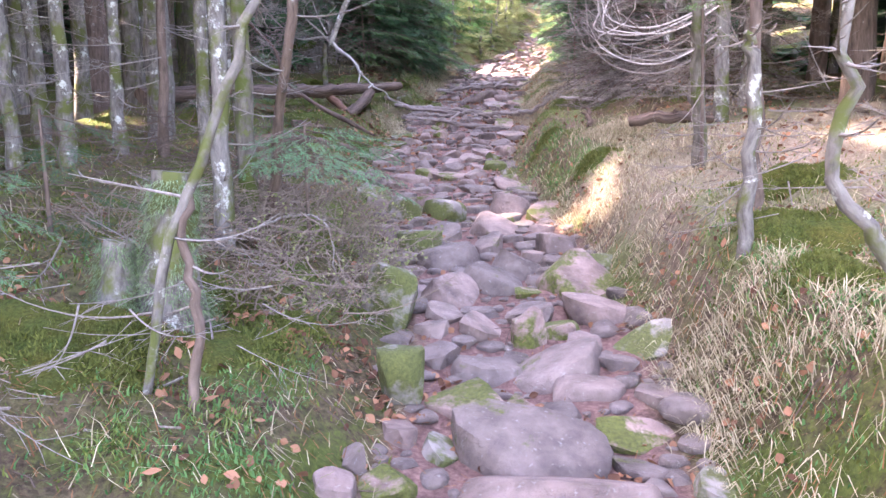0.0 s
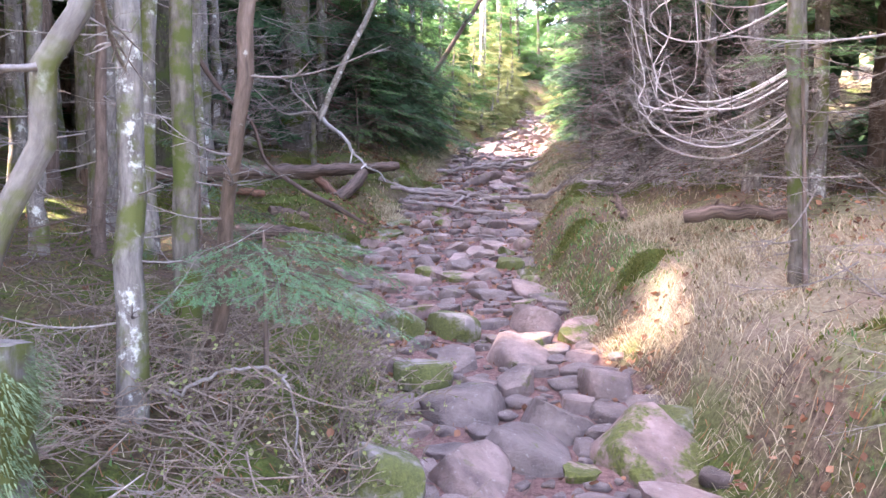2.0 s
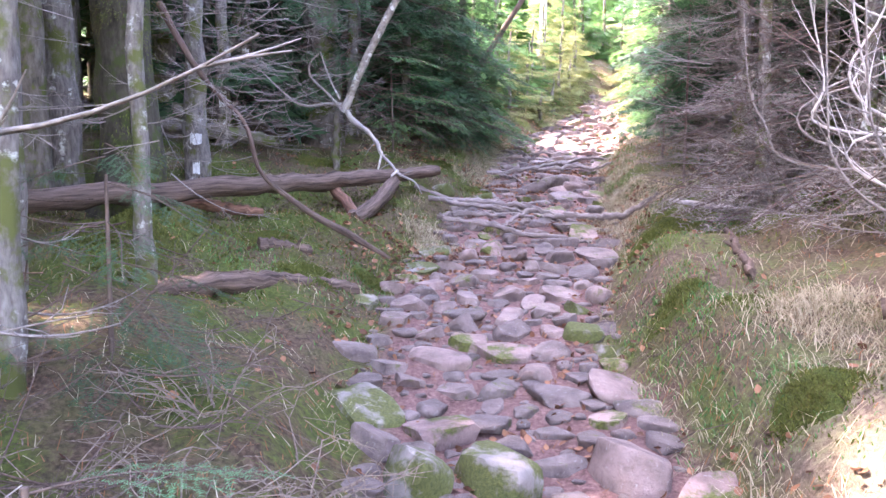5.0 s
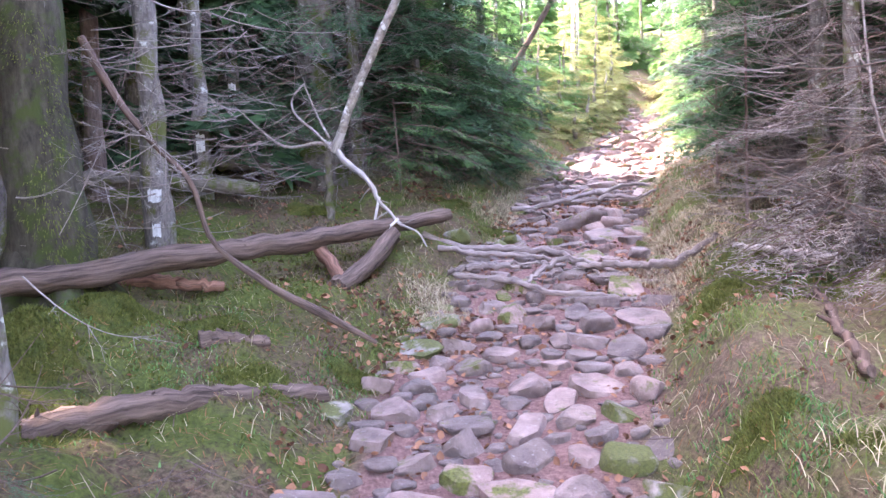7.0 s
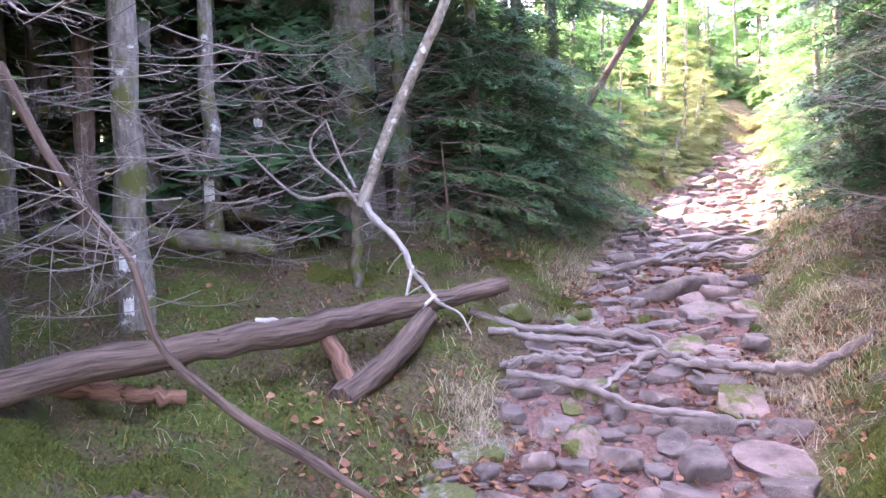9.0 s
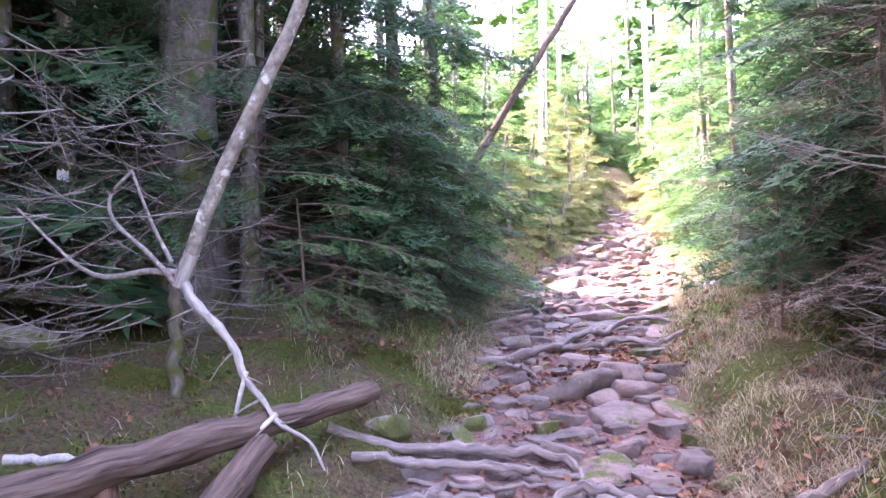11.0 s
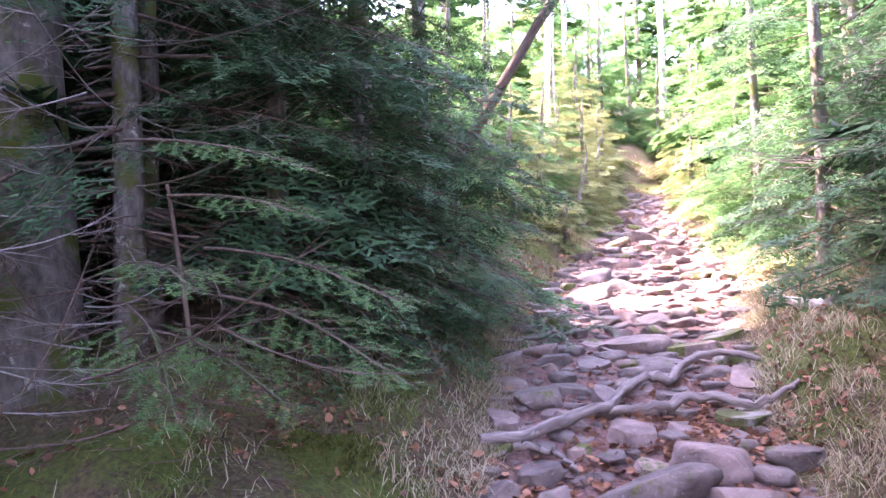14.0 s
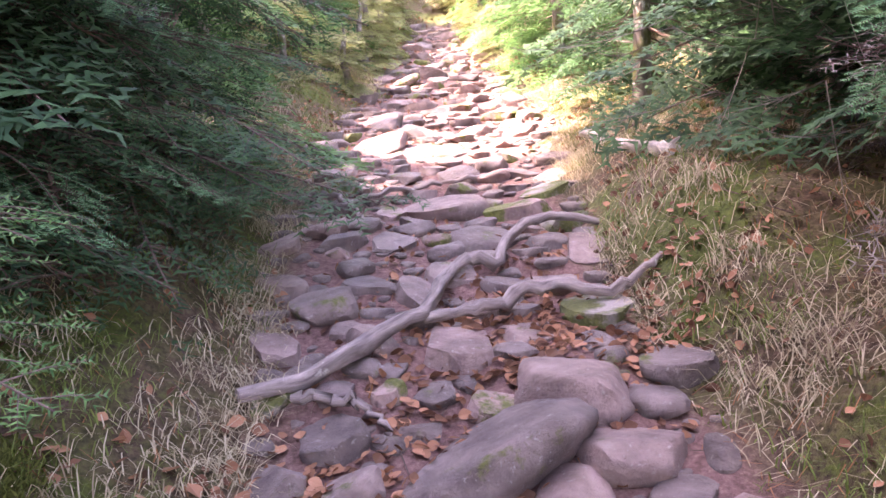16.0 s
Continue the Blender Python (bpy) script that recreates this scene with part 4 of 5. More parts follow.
log([(-1.0, 3.96, gz(-1, 3.96) + .1), (-.9, 3.98, 1.0), (-.75, 4.03, 1.05), (-.62, 4.05, 1.04), (-.55, 3.95, .98), (-.5, 3.88, gz(-.5, 3.88))], [.006, .0065, .006, .005, .003], TWIG_GREY, "pale crooked dead branch caught in shrubs", "dead_branch", 6, .08, 0)
thicket("brush_pile", -2.2, -.9, 4.4, 7.2, .02, .4, 110, TWIG_BROWN, "tangle of dead brown twigs on the forest floor", .7)
thicket("brush_pile", -1.9, -.6, 1.7, 3.4, .0, .25, 60, TWIG_GREY, "scattered grey dead twigs on moss", .5)
thicket("brush_pile", -2.6, -.7, 11.4, 13.2, .05, .7, 120, TWIG_BROWN, "dead brown twigs under dark spruces", .8)
thicket("brush_pile", -2.9, -1.35, 10.7, 12.3, .1, 1.5, 130, TWIG_GREY, "bare dead branches among the trunks", .7)
thicket("brush_pile", 1.3, 2.4, 2.0, 5.0, .0, .5, 60, TWIG_GREY, "bare grey twigs on the mossy bank", .6)

thicket("brush_pile", -2.7, -1.6, 9.0, 10.4, .5, 1.9, 70, TWIG_GREY, "long pale dead branches among the trunks", .9)
thicket("brush_pile", -2.9, -1.3, 5.0, 8.0, .6, 2.4, 60, TWIG_GREY, "bare horizontal dead branches among thin trunks", .8)

# loose green boughs and saplings
def sapling(at, branches, needle, label, name="spruce_sapling", stem=.012):
    t = thing(name, at, label, "sapling")
    o = np.array(at)
    s = Soup()
    tube(s, np.array([o - o - (0, 0, .05), (np.array(branches[0][0]) - o) * (.5, .5, .6), (np.array(branches[0][0]) - o) * (1, 1, 1.05)]), [stem, stem * .5], 6, .05)
    piece("stem", s, BARK_BROWN, t)
    for a, b in branches:
        a, b = np.array(a, float), np.array(b, float)
        g, w = Soup(), Soup()
        set_branch(g, w, NEAR, a - o, b - a, np.linalg.norm(b - a), rng.normal(0, .15))
        br = piece("branch", w, TWIG_BROWN, t)
        tagged(piece("needles", g, needle, br, smoothed=False), kind="stuff")
    return t


sapling(on(-.72, 4.4), [((-.72, 4.4, 1.46), (-.2, 4.25, 1.36)), ((-.72, 4.4, 1.40), (-.28, 4.6, 1.32)), ((-.72, 4.4, 1.44), (-.5, 4.05, 1.36)), ((-.72, 4.4, 1.36), (-.2, 4.45, 1.22)), ((-.72, 4.4, 1.46), (-.95, 4.05, 1.42)), ((-.72, 4.4, 1.4), (-1.05, 4.4, 1.4)), ((-.72, 4.4, 1.48), (-.45, 4.7, 1.45)), ((-.72, 4.4, 1.34), (-.3, 4.15, 1.26)), ((-.72, 4.4, 1.3), (-.15, 4.35, 1.14)), ((-.72, 4.4, 1.42), (-.85, 3.9, 1.34)), ((-.72, 4.4, 1.38), (-.55, 3.95, 1.26)), ((-.72, 4.4, 1.44), (-.32, 4.38, 1.44)), ((-.72, 4.4, 1.32), (-1.0, 4.1, 1.28))], NEEDLE_BLUE, "flat blue-green spruce sapling beside brush")
sapling(on(-1.5, 6.25), [((-1.5, 6.25, z), (-1.5 + dx, 6.25 + dy, z - .12)) for z, dx, dy in ((1.9, .5, -.2), (1.75, .3, -.45), (1.75, -.4, -.3), (1.6, .5, .1), (1.5, .45, -.35), (1.45, -.2, -.5), (1.35, .6, -.2), (1.3, .2, -.5), (2.05, .3, -.3), (2.0, -.3, -.3))], NEEDLE_DARK, "small dark green spruce sapling in brush")
sapling(on(-1.75, 3.7), [((-1.75, 3.7, z), (-1.75 + dx, 3.7 + dy, z - .1)) for z, dx, dy in ((1.55, .45, -.1), (1.45, .3, -.4), (1.35, -.3, -.4), (1.25, .5, .1), (1.15, .4, -.3), (1.6, -.3, -.1))], NEEDLE_DARK, "dark green spruce sapling among mossy trunks")
sapling(on(-1.85, 2.9), [((-1.85, 2.9, z), (-1.85 + dx, 2.9 + dy, z - .15)) for z, dx, dy in ((1.5, .5, -.1), (1.4, .3, -.4), (1.3, .45, .2), (1.2, .5, -.2))], NEEDLE_BLUE, "green spruce bough over mossy ground")
sapling(on(1.58, 5.0), [((1.56, 5.05, 2.2), (1.22, 4.75, 2.2)), ((1.56, 5.05, 2.22), (1.68, 4.65, 2.2)), ((1.56, 5.05, 2.15), (1.42, 4.65, 2.12)), ((1.56, 5.05, 2.26), (1.3, 4.6, 2.27)), ((1.56, 5.05, 2.2), (1.2, 5.0, 2.2)), ((1.56, 5.05, 2.24), (1.8, 4.8, 2.24))], NEEDLE_BRIGHT, "bright green spruce sprig beside a trunk")
sapling(on(-1.1, 12.15), [((-1.1, 11.9, 2.98), (-.45, 11.5, 2.92)), ((-1.05, 12.1, 2.80), (-.2, 11.72, 2.66)), ((-1.0, 12.1, 2.62), (-.2, 11.65, 2.42)), ((-1.2, 11.8, 2.75), (-.75, 11.3, 2.72)), ((-1.3, 12.0, 3.2), (-.5, 11.7, 3.1)), ((-1.2, 12.0, 2.5), (-.55, 11.55, 2.36)), ((-1.3, 12.0, 2.6), (-.85, 11.45, 2.3))], NEEDLE_BRIGHT, "bright green lower spruce boughs reaching to the trail", "spruce_boughs")
sapling(on(-.55, 13.2), [((-.6, 13.2, 2.9), (.05, 13.4, 2.62)), ((-.6, 13.2, 3.1), (.15, 13.7, 2.95)), ((-.6, 13.3, 2.75), (0, 13.1, 2.5)), ((-.6, 13.3, 3.4), (.0, 13.6, 3.3)), ((-.6, 13.3, 2.6), (.1, 13.6, 2.42)), ((-.7, 13.1, 3.2), (-.1, 12.8, 3.05)), ((-.7, 13.0, 2.7), (-.3, 12.5, 2.5))], NEEDLE_BLUE, "soft green spruce boughs leaning over the trail edge", "spruce_boughs")
sapling(on(1.95, 12.4), [((1.95, 12.4, z), (1.95 + dx, 12.4 + dy, z - .12)) for z, dx, dy in ((3.3, -.5, -.3), (3.1, -.6, .1), (2.95, -.5, -.5), (3.4, -.3, -.5), (2.75, -.45, -.4))], NEEDLE_BLUE, "green spruce bough above the grassy bank", "spruce_boughs")
sapling(on(1.75, 10.6), [((1.75, 10.6, z), (1.75 + dx, 10.6 + dy, z - .1)) for z, dx, dy in ((3.6, -.6, -.4), (3.4, -.5, .1), (3.2, -.6, -.3), (3.8, -.5, .0), (3.1, -.3, -.5))], NEEDLE_DARK, "dark spruce bough leaning over the trail", "spruce_boughs")

# leaning snag and pale trunks up the slope
bare_tree([on(-.85, 15.2, -.1), (.28, 15.1, 4.2), (1.15, 15.05, 5.5)], [.05, .042, .036, .028], BARK_BROWN, "dark leaning broken snag above the trail", 3, .4)
for x, y, r, ln in ((1.3, 24, .09, .25), (2.2, 29, .07, 0), (3.2, 30, .08, .1), (4.6, 29, .08, 0)):
    upright(x, y, r, BARK_DEAD, "pale sunlit trunk on the upper slope", 9, (ln, 0), 10, .8)


def tufts(parent, name, material, base, height, lean, r0, r1, n, size, shag=.04):
    """Shaggy growth round an upright stem."""
    f = Soup()
    u = rng.uniform(0, 1, n) ** 1.2
    a = rng.uniform(0, 2 * np.pi, n)
    keep = wob(a * 1.2 + 3, u * 4, 5, 2) > -.25
    u, a = u[keep], a[keep]
    n = len(u)
    r = r0 + (r1 - r0) * u + shag * rng.uniform(0, 1, n) ** 2
    c = np.stack((lean * u + r * np.cos(a), r * np.sin(a), height * u), 1) + base
    d = np.stack((np.cos(a), np.sin(a), rng.uniform(-1.4, .5, n)), 1) * (size * rng.uniform(.5, 1.3, n))[:, None]
    w = np.stack((-np.sin(a), np.cos(a), 0 * a), 1) * size * .12
    f.add(np.stack((c - w, c + w, c + d), 1).reshape(-1, 3), np.arange(3 * n).reshape(-1, 3))
    return tagged(piece(name, f, material, parent, smoothed=False), kind="stuff")


stub = thing("lichen_stump", on(-1.0, 3.0, -.05), "broken spruce stub shaggy with grey-green lichen", "stump")
core = Soup()
tube(core, spline([(0, 0, 0), (.02, 0, .3), (.05, .02, .6)], 11), [.14, .11, .09, .07], 12, .14)
tube(core, spline([(-.16, -.03, 0), (-.17, -.03, .2), (-.15, -.02, .36)], 7), [.09, .08, .05], 10, .14)
piece("stem", core, BARK_GREY, stub)
tufts(stub, "lichen", LICHEN_TUFT, (0, 0, 0), .58, .05, .14, .075, 15000, .015, .05)
tufts(stub, "lichen", LICHEN_TUFT, (-.16, -.03, 0), .36, .0, .1, .06, 6000, .015, .04)
tufts(mossy_trunk, "moss", MOSS_FUZZ, (0, 0, .05), 1.6, -.02, .285, .215, 12000, .022, .05)
flare = Soup()
for k in range(5):
    a = k * 1.25 + .5
    tube(flare, spline([(.08 * math.cos(a), .08 * math.sin(a), .5), (.2 * math.cos(a), .2 * math.sin(a), .2), (.42 * math.cos(a), .42 * math.sin(a), -.02)], 9), [.1, .11, .05], 8, .1)
piece("root_flare", flare, BARK_DARK_MOSSY, mossy_trunk)

# white blazes painted on trunks
def blaze(x, y, z, r, w, h, tree):
    s = Soup()
    a = np.linspace(-w / r / 2, w / r / 2, 7) - math.pi / 2 + .25
    v = [(x + r * math.cos(k), y + r * math.sin(k), z + dz + rng.normal(0, .009)) for dz in np.linspace(-h / 2, h / 2, 5) for k in a]
    s.add(np.array(v) - np.array(tree.location), [(j * 7 + i, j * 7 + i + 1, (j + 1) * 7 + i + 1, (j + 1) * 7 + i) for j in range(4) for i in range(6)])
    piece("blaze", s, BLAZE, tree, "white paint blaze")


blaze(-2.58, 10.1, 2.20, .127, .10, .08, blazed)
blaze(-2.58, 10.1, 1.95, .130, .06, .09, blazed)
blaze(-2.8, 11.45, 2.66, .086, .08, .16, tree_b)
blaze(-2.88, 12.5, 3.2, .082, .08, .26, tree_c)

# ---- roots across the trail ----
def root(pts, radii, label="gnarled bare tree root across the trail", lift=.02):
    pts = [(x, y, gz(x, y) + lift + (p[0] if p else 0)) for x, y, *p in pts]
    t = thing("tree_root", pts[0], label, "root", "trail roots")
    s = Soup()
    p = spline(np.array(pts) - np.array(pts[0]), 26)
    p[1:-1] += rng.normal(0, .009, (24, 3))
    tube(s, p, [r * .78 for r in radii], 9, .2)
    piece("root", s, ROOT_WOOD, t)


root([(-.75, 11.0), (-.35, 11.15, .03), (.0, 11.2, .05), (.4, 11.2, .03), (.52, 10.95)], [.035, .035, .03, .02])
root([(-.6, 10.85, .02), (-.3, 10.95, .06), (.1, 11.0, .04), (.45, 11.05)], [.03, .032, .028, .02])
root([(-.5, 10.55, .02), (-.25, 10.6, .06), (.05, 10.68, .02)], [.03, .035, .02])
root([(-.42, 10.38, .05), (-.15, 10.3, .06), (.05, 10.2, .06), (.28, 10.02, .05), (.55, 9.97, .04), (.85, 9.95, .0)], [.026, .03, .03, .026, .018])
root([(.1, 10.22, .06), (.25, 10.4, .12), (.42, 10.62, .12), (.62, 10.66, .05), (.8, 10.5)], [.02, .026, .028, .02])
root([(.5, 10.62, .06), (.75, 10.48, .08), (1.0, 10.38, .1), (1.25, 10.3, .08), (1.45, 10.25, .05)], [.025, .032, .04, .035, .02])
root([(-.35, 10.9), (0.0, 10.8, .02), (.3, 10.9, .01)], [.015, .016, .01])
root([(.6, 10.5, .04), (.75, 10.2, .02), (.82, 9.9)], [.014, .014, .008])
# roots and caught leaves near the boulders
root([(-.05, 12.68, .02), (.18, 12.78, .05), (.38, 12.93, .06), (.6, 13.12, .07), (.73, 13.38, .06), (.88, 13.55, .05), (.97, 13.46, .04), (1.1, 13.72, .05), (1.3, 13.9, .05), (1.55, 13.78, .0)], [.03, .036, .034, .03, .032, .03, .028, .03, .02])
root([(.58, 13.08, .04), (.8, 13.06, .06), (1.02, 13.12, .06), (1.3, 13.05, .05), (1.5, 13.1)], [.024, .028, .03, .026, .015])
root([(.1, 12.68, .03), (.27, 12.64, .03), (.36, 12.52)], [.022, .018, .01])
root([(.3, 14.85, .02), (.46, 14.7, .03), (.55, 14.35)], [.02, .02, .01])
root([(.2, 14.6), (.9, 14.9, .02), (1.4, 15.0)], [.02, .022, .012])

# ---- small plants, grass, litter ----
def spread(n, fn):
    """Points on the ground where fn(x, y) gives the chance of growth."""
    out = np.zeros((0, 2))
    while len(out) < n:
        y = .6 + 23.4 * rng.uniform(0, 1, 3 * n) ** 1.2
        x = rng.uniform(-3.2, 3.6, 3 * n) + np.clip(y - 16, 0, 8) * .32
        keep = rng.uniform(0, 1, 3 * n) < np.clip(fn(x, y), 0, 1)
        out = np.vstack((out, np.stack((x, y), 1)[keep]))
    return out[:n]


def edge(x, y):
    """Metres outside the trail's edge: right positive, left negative, 0 on it."""
    cx, hw, *_ = trail(y)
    d = x - cx
    return np.where(d > hw, d - hw, np.where(d < -hw, d + hw, 0))


def blades(name, pts, height, width, material, label, category, bend=.5, droop=0.0, parent=None):
    n = len(pts)
    z = ground_z(pts[:, 0], pts[:, 1])
    b = np.stack((pts[:, 0], pts[:, 1], z - .01), 1)
    a = rng.uniform(0, 2 * np.pi, n)
    h = height * rng.uniform(.5, 1.3, n)
    side = np.stack((np.cos(a), np.sin(a), 0 * a), 1)
    e = edge(pts[:, 0], pts[:, 1])
    lean = np.stack((-np.sin(a) * bend - droop * np.sign(e), np.cos(a) * bend, 0 * a), 1) * h[:, None]
    m = b + lean * .35 + np.array([0, 0, 1.]) * (h * .65)[:, None]
    t = b + lean * 1.1 + np.array([0, 0, 1.]) * (h * np.where(droop, .1, .95))[:, None]
    w = width * rng.uniform(.6, 1.3, (n, 1))
    v = np.stack((b - side * w, b + side * w, m + side * w * .7, m - side * w * .7, t), 1).reshape(-1, 3)
    i = np.arange(n)[:, None] * 5
    s = Soup()
    s.add(v, i + np.array([[0, 1, 2, 3]]))
    s.f[3].append(i + np.array([[3, 2, 4]]))
    return tagged(piece(name, s, material, smoothed=False), label, category, kind="stuff")


def bump_at(x, y, cx, cy, r):
    return np.exp(-((x - cx) ** 2 + (y - cy) ** 2) / r ** 2)


def dry(x, y):
    e = edge(x, y)
    p = .9 * bump_at(x, y, 1.3, 5.3, .8) + .9 * bump_at(x, y, 1.3, 10.45, .4) + .8 * bump_at(x, y, 1.15, 3.0, .5) + bump_at(x, y, -.5, 9.85, .35) + 1.2 * bump_at(x, y, -.2, 12.6, .7) + .9 * bump_at(x, y, 1.1, 4.75, .4) + .5 * bump_at(x, y, -.1, 14.2, .8) + .8 * bump_at(x, y, 1.35, 6.6, .45)
    p = p + .55 * (y > 11) * ((e > .02) & (e < .9)) + .3 * (y > 15) + .05 * (e > 0) + .03 * (e < 0)
    return p * (e != 0) * np.clip(.25 + 1.1 * wob(x - .5 * y, y + .3 * x, 8, 3), 0, 1)


def green(x, y):
    e = edge(x, y)
    p = .25 * (y > 11) * (e > .05) + .8 * bump_at(x, y, -.6, 9.3, .35) + .5 * bump_at(x, y, .95, 7.3, .5) + .2 * bump_at(x, y, 1.25, 2.6, .5) + .8 * bump_at(x, y, -.3, 13.0, .7) + .5 * bump_at(x, y, -.5, 11.9, .4) + .03
    return p * (e != 0) * np.clip(.3 + wob(x - .5 * y, y + .3 * x, 7, 9), 0, 1)


blades("dry_grass", spread(42000, dry), .075, .0022, GRASS_DRY, "pale dry straw-coloured grass on the banks", "grass", 1.5)
blades("hanging_grass", spread(5000, lambda x, y: (dry(x, y) + .1 * (edge(x, y) > 0) * (y < 4.5)) * (np.abs(edge(x, y)) < .22)), .07, .0022, GRASS_DRY, "straw grass hanging over the bank edge", "grass", .3, .9)
blades("green_grass", spread(10000, green), .065, .0024, GRASS_GREEN, "short green grass tufts along the trail", "grass", 1.1)


def mossy(x, y):
    e = edge(x, y)
    return (e != 0) * np.clip(.35 + .9 * wob(x + .3 * y, y - .4 * x, 1.9, 8), 0, 1) * np.where(e < 0, 1, .6)


blades("moss", spread(64000, mossy), .03, .0048, MOSS_FUZZ, "olive green moss carpet on the forest floor", "moss", .7)
blades("clubmoss", spread(11000, lambda x, y: (edge(x, y) != 0) * (wob(x, y, 14, 4) > .0) * (bump_at(x, y, -.55, 2.3, .45) + bump_at(x, y, 1.3, 2.5, .45) + .6 * bump_at(x, y, 1.5, 3.3, .5) + .5 * bump_at(x, y, -1.5, 8.2, .7) + bump_at(x, y, .85, 7.3, .45) + .8 * bump_at(x, y, .95, 6.3, .4) + bump_at(x, y, 1.5, 9.4, .4) + .8 * bump_at(x, y, -.7, 8.6, .3) + .7 * bump_at(x, y, .95, 8.6, .3) + .5 * bump_at(x, y, -1.0, 3.2, .5))), .03, .0045, NEEDLE_BRIGHT, "bright green clubmoss shoots", "moss", .7)




def moss_cushion(x, y, r, h, label="soft green moss cushion on the bank"):
    """A low uneven dome of moss with a fuzzy skin."""
    t = thing("moss_cushion", (x, y, gz(x, y) - .03), label, "moss", "moss cushions")
    o = np.array(t.location)
    k, m = 20, 7
    dome = Soup()
    rr, aa = np.meshgrid(np.linspace(0, 1, m), np.arange(k) * 2 * np.pi / k, indexing="ij")
    px, py = x + r * rr * np.cos(aa) * (1 + .55 * wob(np.cos(aa) * 2 + x * 9, np.sin(aa) * 2 + y * 9, 3, 1)), y + .8 * r * rr * np.sin(aa) * (1 + .55 * wob(np.cos(aa) * 2 + x * 5, np.sin(aa) * 2 + y * 7, 3, 3))
    pz = ground_z(px, py) - .03 + (.6 * h + .03) * (1 - rr ** 2) * (1 + .35 * wob(px, py, 26, 2))
    pts = np.stack((px, py, pz), -1).reshape(-1, 3) - o
    i, j = np.meshgrid(np.arange(m - 1), np.arange(k), indexing="ij")
    dome.add(pts, np.stack((i * k + j, (i + 1) * k + j, (i + 1) * k + (j + 1) % k, i * k + (j + 1) % k), -1).reshape(-1, 4))
    piece("cushion", dome, MOSS_MAT, t)
    n = int(14000 * r)
    pick = pts[rng.integers(0, len(pts), n)] + rng.normal(0, r / 4.5, (n, 3)) * (1, 1, 0)
    q = np.minimum(np.hypot(pick[:, 0] + o[0] - x, (pick[:, 1] + o[1] - y) / .8) / r, 1.05)
    pick[:, 2] = ground_z(pick[:, 0] + o[0], pick[:, 1] + o[1]) - o[2] - .012 + .6 * h * np.clip(1 - q ** 2, 0, 1) * (1 + .35 * wob(pick[:, 0] + o[0], pick[:, 1] + o[1], 26, 2))
    a = rng.uniform(0, 2 * np.pi, n)
    w = np.stack((np.cos(a), np.sin(a), 0 * a), 1) * .004
    up = np.stack((rng.normal(0, .012, n), rng.normal(0, .012, n), rng.uniform(.008, .026, n)), 1)
    fz = Soup()
    fz.add(np.stack((pick - w, pick + w, pick + up), 1).reshape(-1, 3), np.arange(3 * n).reshape(-1, 3))
    tagged(piece("fuzz", fz, MOSS_FUZZ, t, smoothed=False), kind="stuff")


for x, y, r, h in ((1.35, 9.3, .3, .1), (1.12, 8.9, .2, .08), (1.6, 9.75, .32, .12), (.95, 7.4, .17, .05), (1.2, 7.0, .2, .06), (1.75, 8.7, .35, .1), (-2.2, 7.75, .42, .12), (-1.85, 7.35, .3, .08), (-1.5, 8.5, .28, .08), (-.78, 8.55, .18, .06),
                   (-2.0, 8.45, .3, .09), (-1.15, 8.05, .25, .06), (-.75, 2.95, .28, .08), (-1.1, 2.6, .34, .1), (-.95, 3.35, .22, .08), (-.58, 3.2, .18, .06), (1.5, 3.5, .3, .1), (1.38, 2.9, .24, .08), (1.75, 4.2, .36, .12), (1.15, 6.1, .2, .06), (1.85, 3.0, .3, .1), (-1.6, 2.4, .36, .1), (-1.7, 11.3, .3, .08), (-.15, 11.95, .2, .07), (-.6, 12.2, .25, .06)):
    moss_cushion(x, y, r, h)


def grass_tuft(x, y, n, size, material, label, droop=1.0):
    """A clump of arching blades from one root."""
    t = thing("grass_tuft", (x, y, gz(x, y) - .01), label, "grass", "grass tufts")
    a = rng.uniform(0, 2 * np.pi, n)
    L = size * rng.uniform(.35, .95, n)
    out = rng.uniform(.4, 1.0, n) * droop
    d = np.stack((np.cos(a), np.sin(a), 0 * a), 1)
    side = np.stack((-np.sin(a), np.cos(a), 0 * a), 1) * .0018
    n2 = rng.normal(0, size * .55, (n, 2))
    root = np.column_stack((n2, ground_z(x + n2[:, 0], y + n2[:, 1]) - gz(x, y)))
    rows = [root + d * (L * out * u ** 1.4)[:, None] + np.array([0, 0, 1.]) * (L * (u - .75 * droop * u ** 2.4 * out))[:, None] for u in (0, .35, .7)]
    tip = root + d * (L * out * 1.15)[:, None] + np.array([0, 0, 1.]) * (L * (1 - .95 * droop * out))[:, None]
    v = np.stack((rows[0] - side, rows[0] + side, rows[1] - side, rows[1] + side, rows[2] - side * .7, rows[2] + side * .7, tip), 1).reshape(-1, 3)
    s, i = Soup(), np.arange(n)[:, None] * 7
    s.add(v, np.vstack((i + np.array([[0, 1, 3, 2]]), i + np.array([[2, 3, 5, 4]]))))
    s.f[3].append(i + np.array([[4, 5, 6]]))
    tagged(piece("blades", s, material, t, smoothed=False), kind="stuff")


